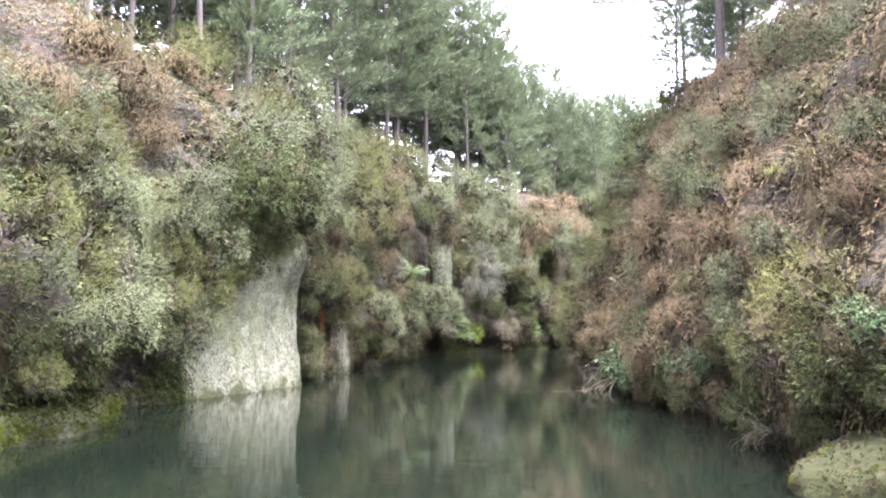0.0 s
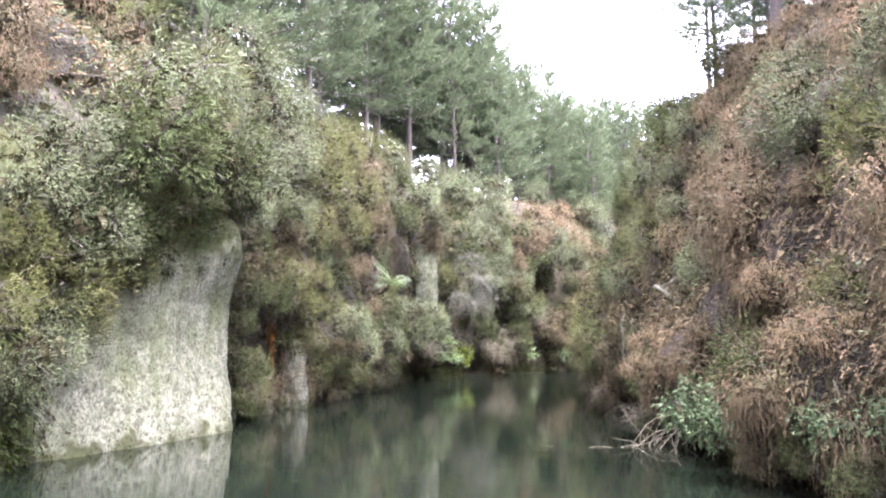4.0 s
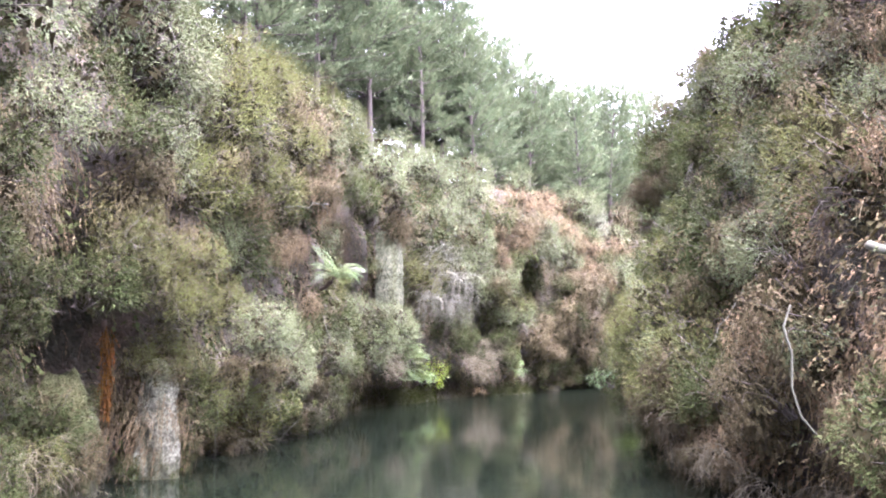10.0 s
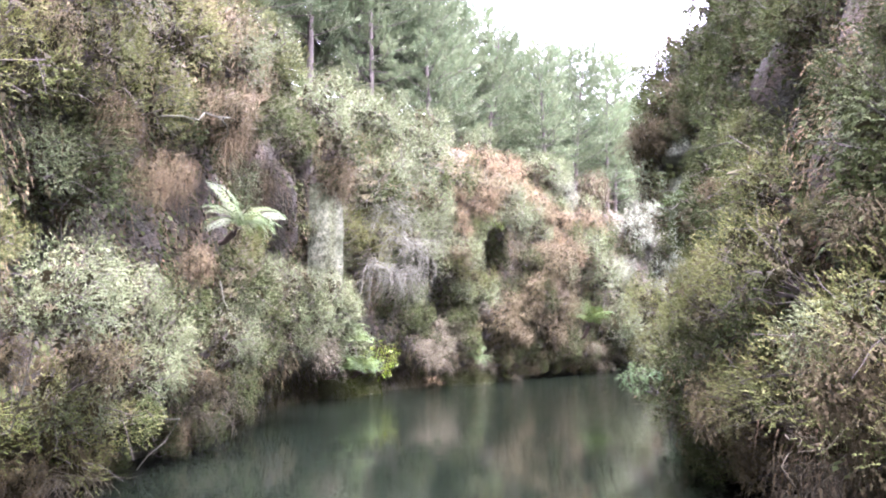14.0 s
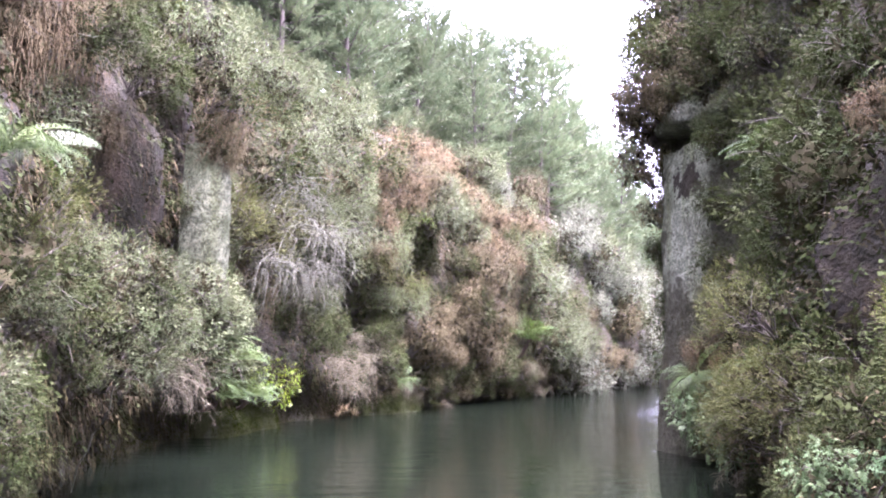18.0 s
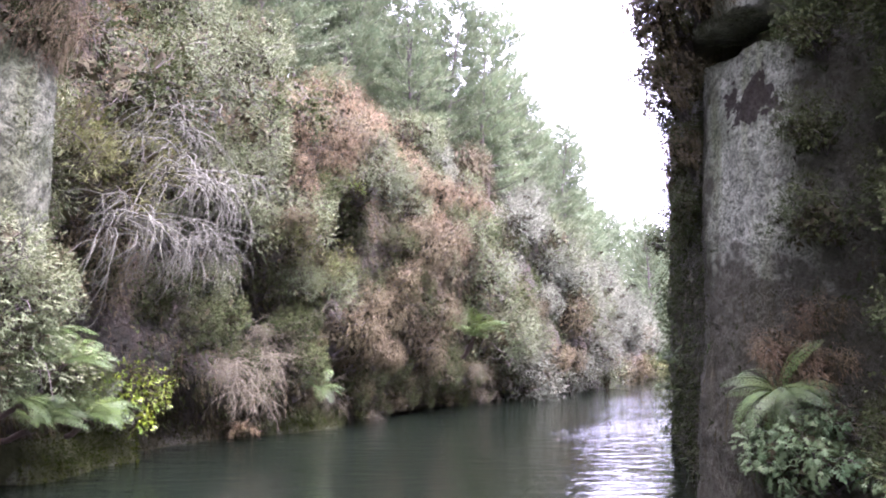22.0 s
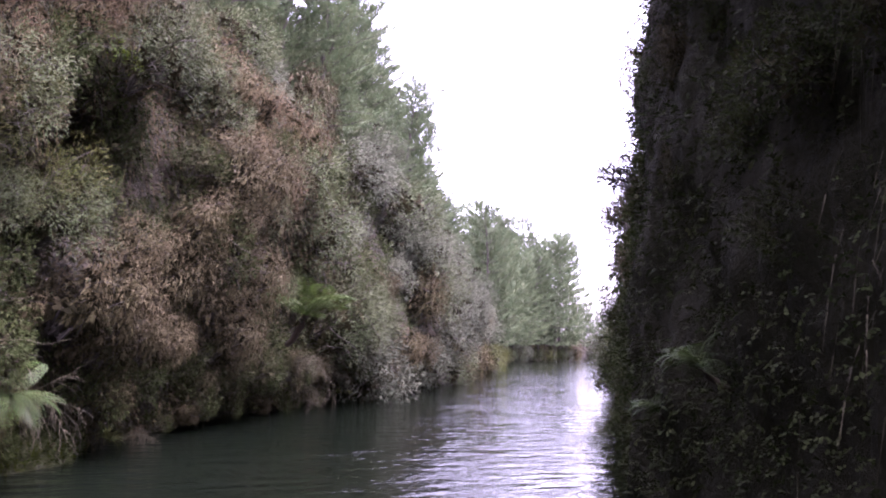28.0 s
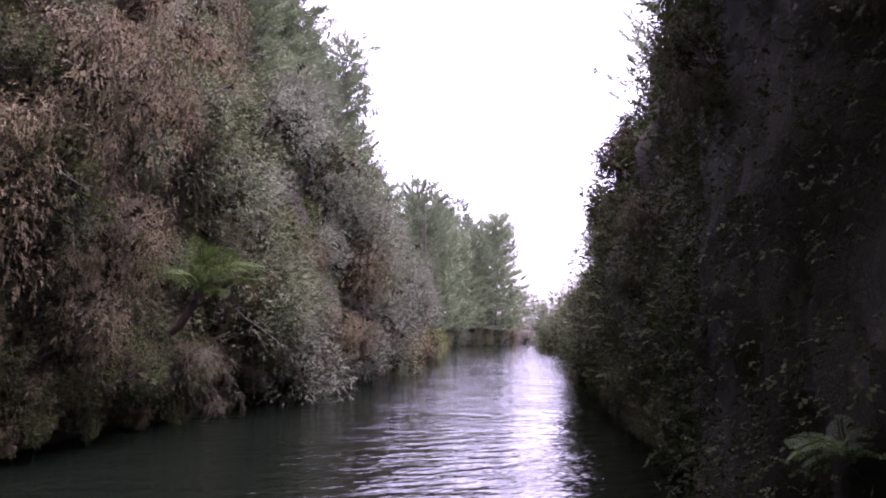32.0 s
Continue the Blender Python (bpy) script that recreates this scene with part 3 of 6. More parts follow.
def frond(rng, length, width, arch, pairs=19):
    """A fern frond along +x, arching down, with toothed pinnae that narrow to the tip."""
    t = np.linspace(0, 1, 9)
    ang = 0.9 - arch * t * 1.9
    st = np.stack([np.cos(ang), np.zeros_like(t), np.sin(ang)], -1) * length / 8
    p = np.concatenate([[[0, 0, 0]], np.cumsum(st, 0)[:-1]])
    rv = tubes([(p, 0.012, 0.003)], 3)
    pos, al, ln = [], [], []
    for i in range(pairs):
        f = (i + 1.5) / (pairs + 1.5)
        c = np.array([np.interp(f, t, p[:, k]) for k in range(3)])
        w = width * math.sin(math.pi * min(1, f * 0.85 + 0.12)) ** 0.8
        d = np.array([np.interp(min(f + 0.05, 1), t, p[:, k]) for k in range(3)]) - c
        d /= np.linalg.norm(d) + 1e-9
        for s in (-1, 1):
            way = np.array([0, s, 0]) + d * 0.45 + np.array([0, 0, -0.28])
            way /= np.linalg.norm(way)
            for j in range(4):
                g = (j + 0.5) / 4
                q = c + way * w * g
                for ss in (-1, 1):
                    pos.append(q)
                    al.append(way * 0.9 + d * 0.34 * ss + rng.normal(0, 0.06, 3))
                    ln.append(max(w * 0.4 * (1.1 - g * 0.5), 0.03))
            pos.append(c + way * w * 0.75)
            al.append(way)
            ln.append(w * 0.3)
    pos, al, ln = np.array(pos), np.array(al), np.array(ln)
    a = unit(al)
    up = np.array([[0, 0, 1.0]])
    side = unit(np.cross(a, up))
    v = np.empty((len(pos), 4, 3))
    v[:, 0] = pos
    v[:, 1] = pos + a * ln[:, None] * 0.5 + side * ln[:, None] * 0.085
    v[:, 2] = pos + a * ln[:, None]
    v[:, 3] = pos + a * ln[:, None] * 0.5 - side * ln[:, None] * 0.085
    return join(rv, (v.reshape(-1, 3), np.arange(len(pos) * 4).reshape(-1, 4)))


def tree_fern_proto(name, rng, fronds=11, trunk=0.9, arch=0.9):
    """A tree fern: fibrous trunk, a ring of arching fronds, each frond of its own."""
    root = new(name)
    tp = np.array([(-0.45, 0, -0.35), (-0.3, 0.02, -0.25), (-0.18, 0, -0.1), (-0.06, 0, 0.05), (0, 0, trunk)])
    part("trunk", tubes([(tp, 0.06, 0.07)], 8), M_FIBRE, root)
    meshes = [mesh_np("frond", *frond(rng, 1.15, 0.26, arch * k), M_FERN) for k in (0.8, 1.0, 1.2)]
    for i in range(fronds):
        f = new("frond", meshes[i % 3])
        f.parent = root
        f.matrix_basis = Matrix.Translation(tp[-1]) @ pose(0, 0, 0, rng.uniform(-14, 14), rng.uniform(-30, 22), -120 + 240 * i / (fronds - 1) + rng.uniform(-12, 12)) @ Matrix.Diagonal((*[rng.uniform(0.75, 1.1)] * 3, 1))
    return root


def pine_proto(name, rng, height=14.0, crown_from=0.4, spread=2.9, m=1.0, blade=0.5):
    """A pine: straight tapering trunk, whorls of limbs, tufts of needles along the limbs."""
    root = new(name)
    tp = sweep(rng, (0, 0, -0.6), (0, 0, 1), height + 0.6, 14, 0.02)
    tp[:, :2] *= np.linspace(0.2, 1, 14)[:, None]
    part("trunk", tubes([(tp, 0.2, 0.03)], 8), M_BARK, root)
    limbs, pos, al = [], [], []
    k = 0
    z = height * crown_from * 0.75
    while z < height * 0.98:
        f = (z / height - crown_from * 0.75) / (1 - crown_from * 0.75)
        dead = z < height * crown_from
        reach = (spread * (0.55 + 0.45 * math.sin(min(f * 2.2 + 0.45, 1.57))) * (1 - max(0, f - 0.3)) ** 0.6 + 0.2) * rng.uniform(0.7, 1.15)
        for j in range(2 if dead else 5):
            a = k * 2.4 + j * 1.3 + rng.uniform(-0.3, 0.3)
            r = reach * rng.uniform(0.65, 1.15) * (0.45 if dead else 1)
            base = np.array([np.interp(z, tp[:, 2], tp[:, c]) for c in (0, 1)] + [z])
            p = sweep(rng, base, (math.cos(a), math.sin(a), 0.02 + 0.5 * f), r, 6, 0.09, -0.05)
            limbs.append((p, 0.045 * (1 - 0.6 * f), 0.012))
            if dead:
                continue
            n = int((6 + r * 11) * m)
            g = rng.uniform(0.22, 1.03, n)
            q = np.stack([np.interp(g, np.linspace(0, 1, 6), p[:, c]) for c in range(3)], -1)
            sideways = np.array([-math.sin(a), math.cos(a), 0])
            off = rng.uniform(-1, 1, n) * (0.08 + 0.3 * r * (1.05 - g))
            q += sideways * off[:, None] + rng.normal(0, 0.06, (n, 3))
            pos.append(q)
            al.append(np.tile(unit(p[-1] - p[0])[None] + np.array([[0, 0, 0.35]]), (n, 1)) + sideways * np.sign(off)[:, None] * 0.6 + rng.normal(0, 0.25, (n, 3)))
        k += 1
        z += rng.uniform(0.6, 1.0) * (height / 14) * (1.3 if dead else 1)
    part("branchwork", tubes(limbs, 4), M_BARK, root)
    pos, al = np.concatenate(pos), np.concatenate(al)
    face = np.array([[0, 0, 1.0]]) + rng.normal(0, 0.35, pos.shape)
    part("crown", sprays(pos, al, face, blade * 1.1, blade * 0.36, 6, rng, -0.12, 0.5, 0.5), M_PINE, root)
    return root


def grass_proto(name, mat, rng, n=90, length=0.9):
    """A tuft of long arching blades."""
    root = new(name)
    V, F = [], []
    for i in range(n):
        a = rng.uniform(0, 2 * np.pi)
        p = sweep(rng, (rng.normal(0, 0.06), rng.normal(0, 0.06), -0.05), (math.cos(a), math.sin(a), rng.uniform(0.6, 2.2)), length * rng.uniform(0.6, 1.15), 6, 0.05, 0.28)
        s = np.array([-math.sin(a), math.cos(a), 0]) * 0.011
        w = np.array([1, 1, 0.9, 0.7, 0.45, 0.1])[:, None]
        b = i * 12
        V.append(np.concatenate([p - s * w, p + s * w]))
        F += [[b + j, b + j + 1, b + j + 7, b + j + 6] for j in range(5)]
    part("tuft", (np.concatenate(V), np.array(F)), mat, root)
    return root


def rock_face(name, side, y0, y1, z0, z1, proud, mat, label, seed, ny=60, nz=40, thick=0.7, taper=0.25, warp=0.0):
    """A slab of bare rock standing proud of the bank: pitted, uneven, with irregular edges, closed behind."""
    ys, zs = np.linspace(y0, y1, ny), np.linspace(z0, z1, nz)
    Y, Z = np.meshgrid(ys, zs, indexing="ij")
    fy, fz = (Y - y0) / (y1 - y0), (Z - z0) / max(z1 - z0, 0.01)
    edge = np.minimum(np.minimum(fy, 1 - fy), (1 - fz))
    o = bank_out(side, Y)
    x = bank_x(side, Y)
    back = set_back(side, Y, Z / rim(side, Y))
    rough = np.array([[noise.fractal(Vector((a * 0.9 + seed, b * 0.55, seed)), 0.9, 2.0, 5) for b in zs] for a in ys])
    fine = np.array([[noise.noise(Vector((a * 5 + seed, b * 4, seed * 2))) for b in zs] for a in ys])
    ridge = np.array([[noise.fractal(Vector((p * 2.6 + seed, q * 0.7, seed)), 0.7, 2.0, 3) for q in zs] for p in ys])
    d = back - proud - 0.2 * np.maximum(rough, -0.7) - 0.06 * fine - 0.04 * ridge + np.clip(taper - edge, 0, 1) ** 1.5 * (proud + 0.6) * 2.2
    front = np.stack([x + o[..., 0] * d, Y + o[..., 1] * d, Z], -1)
    rear = np.stack([x + o[..., 0] * (back + thick), Y + o[..., 1] * (back + thick), Z], -1)
    shift = warp * np.array([noise.fractal(Vector((v * 1.1, seed, 0.3)), 0.8, 2.0, 4) for v in ys])[:, None]
    front[..., 2] += shift
    rear[..., 2] += shift
    n = ny * nz
    i = np.arange(ny - 1)[:, None] * nz + np.arange(nz - 1)[None]
    q = np.stack([i, i + nz, i + nz + 1, i + 1], -1).reshape(-1, 4)
    F = [q, q[:, ::-1] + n]
    for line in (np.arange(nz), (ny - 1) * nz + np.arange(nz), np.arange(ny) * nz, np.arange(ny) * nz + nz - 1):
        F.append(np.stack([line[:-1], line[1:], line[1:] + n, line[:-1] + n], -1))
    ob = part(name, (np.concatenate([front.reshape(-1, 3), rear.reshape(-1, 3)]), np.concatenate(F)), mat, smooth=True)
    return tagged(ob, label, "rock")


def plan_rock(name, plan, z0, z1, lean, mat, label, seed, step=0.04, rough=0.09, pits=0, parent=None, ragged=0.15, deep=0.9):
    """A rock whose outline follows a plan of (x, y) corners; lean(s, z) gives how far it stands out at a place s along it; with weathered relief and pits."""
    rng = np.random.default_rng(seed)
    plan = np.array(plan, float)
    run = np.concatenate([[0], np.cumsum(np.linalg.norm(np.diff(plan, axis=0), axis=1))])
    ss = np.arange(0, run[-1], step)
    xy = np.stack([np.interp(ss, run, plan[:, i]) for i in (0, 1)], -1)
    for _ in range(4):
        xy[1:-1] = (xy[:-2] + 2 * xy[1:-1] + xy[2:]) / 4
    t = unit(np.gradient(xy, axis=0))
    for _ in range(10):
        t[1:-1] = unit(t[:-2] + t[1:-1] + t[2:])
    face = np.stack([t[:, 1], -t[:, 0]], -1)
    zs = np.arange(z0, z1 + step, step)
    S, Z = np.meshgrid(ss, zs, indexing="ij")
    big = np.array([[noise.fractal(Vector((u * 0.8 + seed, w * 0.5, seed)), 0.9, 2.0, 4) for w in zs] for u in ss])
    small = np.array([[noise.fractal(Vector((u * 6 + seed, w * 5, seed * 2)), 0.8, 2.0, 3) for w in zs] for u in ss])
    d = lean(S, Z) + rough * big + rough * 0.28 * small
    for _ in range(pits):
        u, w, r = rng.uniform(0, run[-1]), rng.uniform(z0, z1), rng.uniform(0.02, 0.065)
        d -= np.clip(1 - np.hypot(S - u, (Z - w) * 1.3) / r, 0, 1) ** 0.7 * r * 1.3
    front = np.concatenate([xy[:, None] + face[:, None] * d[..., None], Z[..., None]], -1)
    front[..., 2] += ragged * np.array([noise.fractal(Vector((u * 1.3, seed, 0.3)), 0.8, 2.0, 4) for u in ss])[:, None] * np.clip((Z - z0) / (z1 - z0), 0, 1)
    rear = front.copy()
    rear[..., :2] = (xy - face * deep)[:, None]
    rear[..., 2] -= 0.35 * np.clip((Z - z0) / (z1 - z0), 0, 1)
    a, b = S.shape
    i = np.arange(a - 1)[:, None] * b + np.arange(b - 1)[None]
    q = np.stack([i, i + b, i + b + 1, i + 1], -1).reshape(-1, 4)
    F = [q[:, ::-1], q + a * b]
    for line in (np.arange(b), (a - 1) * b + np.arange(b), np.arange(a) * b, np.arange(a) * b + b - 1):
        F.append(np.stack([line[:-1], line[1:], line[1:] + a * b, line[:-1] + a * b], -1))
    ob = part(name, (np.concatenate([front.reshape(-1, 3), rear.reshape(-1, 3)]), np.concatenate(F)), mat, parent, smooth=True)
    return ob if parent else tagged(ob, label, "rock")


PROTO = {}
LABEL = {
    "olive": ("olive_shrub", "fine-leaved olive green shrub rooted in the bank", "shrub"),
    "grey": ("grey_green_shrub", "grey-green leafy shrub leaning out from the bank", "shrub"),
    "dark": ("dark_shrub", "dense dark green leafy shrub on the bank", "shrub"),
    "bright": ("yellow_green_shrub", "small bright yellow-green leafy shrub", "shrub"),
    "rust": ("dead_bracken", "clump of dead rust-brown bracken on the slope", "bracken"),
    "dry": ("dry_fern_curtain", "curtain of dry brown fern hanging off the bank", "dry fern"),
    "silver": ("silver_shrub", "pale silvery leafed shrub along the bank", "shrub"),
    "twig": ("bare_shrub", "bare bleached shrub with arching drooping twigs", "bare shrub"),
    "browntwig": ("leafless_bush", "leafless brown twiggy bush on the bank", "bare shrub"),
    "brown": ("brown_climber", "brown-grey small-leaved climber clothing the bank", "climber"),
    "broadleaf": ("broadleaf_shrub", "broad-leaved light green shrub over the water", "shrub"),
    "fern": ("tree_fern", "tree fern with arching green fronds", "tree fern"),
    "pine": ("pine_tree", "tall pine with a bare lower trunk", "pine tree"),
    "farpine": ("plantation_pine", "distant bushy plantation pine above the river", "pine tree"),
    "tallpine": ("tall_pine", "tall plantation pine with a long bare trunk", "pine tree"),
    "youngpine": ("young_pine", "bushy pine with limbs almost to the ground", "pine tree"),
    "grass": ("grass_tuft", "tuft of long arching grass by the water", "grass"),
    "palegrass": ("pale_grass_tuft", "tuft of pale dry grass at the waterline", "grass"),
}


def make_protos():
    r = RNG
    for v in range(3):
        spec = {
            "olive": lambda n: shrub_proto(n, M_OLIVE, r, 2100, 0.085, 0.016, 3, lobes=18, splay=0.55, upward=0.55, droop=0.1),
            "grey": lambda n: shrub_proto(n, M_GREY, r, 2000, 0.078, 0.02, 3, lobes=17),
            "dark": lambda n: shrub_proto(n, M_DARK, r, 1400, 0.085, 0.025, 3),
            "rust": lambda n: shrub_proto(n, M_RUST, r, 1500, 0.11, 0.019, 3, (1.0, 1.1, 0.55), droop=0.9, hang=0.45, bark=M_PALE, upward=0.1),
            "dry": lambda n: shrub_proto(n, M_DRY, r, 900, 0.26, 0.016, 5, (0.7, 0.75, 0.45), droop=1.5, hang=0.75, bark=M_BROWNTWIG, splay=0.45, upward=-0.1),
            "brown": lambda n: shrub_proto(n, M_BROWN, r, 1500, 0.1, 0.023, 3, (0.85, 0.95, 0.95), droop=0.8, upward=0.0),
            "silver": lambda n: shrub_proto(n, M_SILVER, r, 1500, 0.11, 0.027, 3, lobes=17),
            "twig": lambda n: twig_proto(n, r, M_PALE),
            "browntwig": lambda n: twig_proto(n, r, M_BROWNTWIG, 14, 0.2),
            "fern": lambda n: tree_fern_proto(n, r, 13 + v, 0.25, 0.8 + 0.1 * v),
            "pine": lambda n: pine_proto(n, r, 18 + v, 0.3 - 0.03 * v, 4.3, 1.1, 0.5),
            "farpine": lambda n: pine_proto(n, r, 16 + v, 0.06, 4.0, 0.55, 0.8),
            "tallpine": lambda n: pine_proto(n, r, 20 + v, 0.44 + 0.04 * v, 4.0, 1.1, 0.5),
            "youngpine": lambda n: pine_proto(n, r, 11 + v, 0.1, 3.2, 1.1, 0.5),
        }
        if v == 0:
            spec["bright"] = lambda n: shrub_proto(n, M_BRIGHT, r, 260, 0.16, 0.075, 4)
            spec["broadleaf"] = lambda n: shrub_proto(n, M_BROAD, r, 420, 0.17, 0.055, 5, splay=1.1, droop=0.6)
            spec["grass"] = lambda n: grass_proto(n, M_GRASS, r)
            spec["palegrass"] = lambda n: grass_proto(n, M_DRY, r, 110, 0.7)
        for kind, f in spec.items():
            PROTO.setdefault(kind, []).append(f(LABEL[kind][0]))


make_protos()
USED = set()


def plant(kind, x, y, z, size, lean=(0, 0), turn=None, which=None, stretch=1.0, label=""):
    """Sets a plant of a kind with its base at a point; the first of each form is the form itself."""
    forms = PROTO[kind]
    i = int(RNG.integers(len(forms))) if which is None else which % len(forms)
    turn = RNG.uniform(0, 360) if turn is None else turn
    m = pose(x, y, z, lean[1], lean[0], 0) @ pose(0, 0, 0, 0, 0, turn)
    src = forms[i]
    if (kind, i) in USED:
        ob = copy_thing(src, m)
    else:
        ob = src
        USED.add((kind, i))
    ob.matrix_basis = m @ Matrix.Diagonal((size, size, size * stretch, 1))
    tagged(ob, label or LABEL[kind][1], LABEL[kind][2], LABEL[kind][0].replace("_", " ") + "s of the gorge")
    return ob


def on_bank(kind, side, y, z, size, out=0.0, **kw):
    """A plant rooted in the bank, leaning out over the water where the bank is steep; out: metres towards the river."""
    p = bank(side, y, z)
    o = bank_out(side, np.asarray(float(y)))
    steep = 1.0 if z < rim(side, y) * 0.85 else 0.35
    out = out - (0.0 if kind in ("pine", "youngpine", "farpine", "tallpine", "fern", "grass", "palegrass", "twig", "browntwig") else 0.32 * size)
    tilt = {"pine": 0, "farpine": 0, "tallpine": 0, "youngpine": 2, "fern": 22, "grass": 20, "dry": 18, "rust": 30}.get(kind, 34) * steep
    if kind not in ("pine", "youngpine", "farpine", "tallpine"):
        kw.setdefault("turn", math.degrees(math.atan2(-o[1], -o[0])) + RNG.uniform(-32, 32))
    kw.setdefault("lean", (-o[0] * tilt, o[1] * tilt))
    return plant(kind, p[0] - o[0] * out, p[1] - o[1] * out, p[2], size, **kw)


def drop_unused():
    """Forms that no plant was made from are taken out of the scene."""
    for kind, forms in PROTO.items():
        for i, f in enumerate(forms):
            if (kind, i) not in USED:
                for o in (*f.children_recursive, f):
                    bpy.data.objects.remove(o)


def pick_kind(weights):
    k = list(weights)
    w = np.array([weights[i] for i in k], float)
    return k[int(RNG.choice(len(k), p=w / w.sum()))]


CLEAR = ((-1, 38.8, 43.0, 3.1, 6.2), (-1, 45.8, 47.6, 3.8, 5.8), (-1, 57.8, 59.6, 1.9, 3.6), (-1, 32.3, 35.0, 2.7, 4.6), (-1, 23.5, 25.9, 0.4, 2.7), (1, 36.5, 41.5, 1.8, 6.8), (1, 20.8, 22.4, 2.0, 2.8), (1, 34.6, 36.6, 2.6, 7.2))


def clothe(side, y0, y1, z0, z1, step, size, weights, keep=1.0, jut=0.0):
    """Covers a stretch of bank with plants of a mixture, unevenly."""
    step, size, jut = step * 1.33, size * 1.16, jut * 0.8
    for row in np.arange(y0, y1, step):
        for level in np.arange(z0 + RNG.uniform(0, 0.5) * step, z1, step * 0.85):
            y, z = row + RNG.uniform(-0.45, 0.45) * step, max(0.25, level + RNG.uniform(-0.4, 0.4) * step)
            k, s = pick_kind(weights), size * RNG.uniform(0.6, 1.35)
            hollow = any(side == h[0] and ((y - h[1]) / h[3]) ** 2 + ((z - h[2]) / h[4]) ** 2 < 0.9 for h in HOLLOWS)
            bare = any(side == q[0] and q[1] < y < q[2] and q[3] < z < q[4] for q in CLEAR)
            if RNG.random() < keep and not hollow and not bare:
                on_bank(k, side, y, z, s, out=jut * RNG.uniform(-0.1, 0.7))


def litter(name, side, y0, y1, z0, z1, n, mat, length, width, label, category, hang=0.0, off=0.12, patchy=0.0, rise=0.4, blur=0.5, k=3, only=None, hollows=False):
    """Small growth spread over a stretch of bank in patches, too fine to count."""
    rng = RNG
    y, z = rng.uniform(y0, y1, n), z0 + (z1 - z0) * rng.random(n)
    keep = np.sin(y * 1.9 + 1.3 * np.sin(z * 1.7)) + np.sin(z * 2.3 + y * 0.8) + rng.normal(0, blur, n) > patchy * 2 - 2
    for s, hy, hz, wy, wz, deep in HOLLOWS:
        if s == side and not hollows:
            keep &= ((y - hy) / wy) ** 2 + ((z - hz) / wz) ** 2 > 0.8
    if only:
        keep &= only(y, z)
    y, z = y[keep], z[keep]
    n = len(y)
    p = bank(side, y, z)
    o = bank_out(side, y)
    p[:, :2] -= o * np.abs(rng.normal(0, off, n))[:, None]
    al = rng.normal(0, 0.5, (n, 3))
    al[:, :2] -= o * 0.7
    al[:, 2] += rise - hang
    face = rng.normal(0, 0.4, (n, 3)) + np.array([0, 0, 0.8])
    face[:, :2] -= o * 0.6
    ob = part(name, sprays(p, al, face, length * 1.6, width * 0.75, k, rng, 0.3 + hang * 0.5, 0.7), mat)
    return tagged(ob, label, category, kind="stuff")


def overgrow(ob, name, n, mat, length, leaf, label, category, where, hang=0.3):
    """Small growth rooted on the front of a rock, wherever where(y, z) holds."""
    rng = RNG
    me = ob.data
    m = len(me.vertices)
    co, no = np.empty(m * 3, dtype=np.float32), np.empty(m * 3, dtype=np.float32)
    me.vertices.foreach_get("co", co)
    me.vertices.foreach_get("normal", no)
    co, no = co.reshape(-1, 3)[: m // 2].astype(float), no.reshape(-1, 3)[: m // 2].astype(float)
    ok = np.flatnonzero(where(co[:, 1] + rng.normal(0, 0.12, len(co)), co[:, 2] + rng.normal(0, 0.12, len(co))) & (co[:, 2] > 0.01))
    i = rng.choice(ok, n)
    p = co[i] + rng.normal(0, 0.02, (n, 3))
    way = no[i] + rng.normal(0, 0.5, (n, 3)) + np.array([0, 0, 0.3 - hang])
    face = no[i] + rng.normal(0, 0.3, (n, 3)) + np.array([0, 0, 0.7])
    g = part(name, sprays(p, way, face, length, leaf, 3, rng, 0.3 + hang, 0.8), mat)
    return tagged(g, label, category, kind="stuff")


def bent_wood(name, label, category, mat, paths, group=""):
    """Dead wood: a main stem and its branches, each a part of its own."""
    root = new(name)
    for i, (pts, r0, r1) in enumerate(paths):
        d0, d1 = unit(pts[1] - pts[0]) * 0.01, unit(pts[-1] - pts[-2]) * 0.01
        pts = np.concatenate([[pts[0] - d0], pts, [pts[-1] + d1]])
        part("stem" if i == 0 else "branch", tubes([(pts, r0, r1)], 7, True), mat, root, smooth=True)
    return tagged(root, label, category, group)


def bank_line(side, y0, z0, y1, z1, out0, out1, k=7, wobble=0.06):
    """A wandering line in front of the bank between two places."""
    t = np.linspace(0, 1, k)
    p = bank(side, y0 + (y1 - y0) * t, z0 + (z1 - z0) * t)
    o = bank_out(side, y0 + (y1 - y0) * t)
    p[:, :2] -= o * (out0 + (out1 - out0) * t)[:, None]
    return p + RNG.normal(0, wobble, p.shape) * np.sin(t * np.pi)[:, None]

# ---- bare rock ----


def tuff_lean(s, z):
    """Leans back from the foot, then a nose juts out below the top, most of all at the downstream corner."""
    near = np.exp(-((s - 4.6) / 0.7) ** 2)
    return np.interp(z, [-0.4, 0.0, 0.7, 1.6, 2.4, 3.1, 3.6, 4.4], [0.12, 0.05, -0.02, -0.1, -0.05, 0.05, 0.0, -0.5]) + near * np.interp(z, [0, 1.0, 2.2, 3.0, 3.4, 3.9, 4.4], [0, -0.1, -0.06, 0.28, 0.3, 0.05, -0.3])


def face_lean(s, z):
    """Nearly upright, the foot a little forward."""
    return np.interp(z, [-0.4, 1.0, 2.5, 4.5, 5.9], [0.2, 0.1, 0.0, 0.02, -0.05])


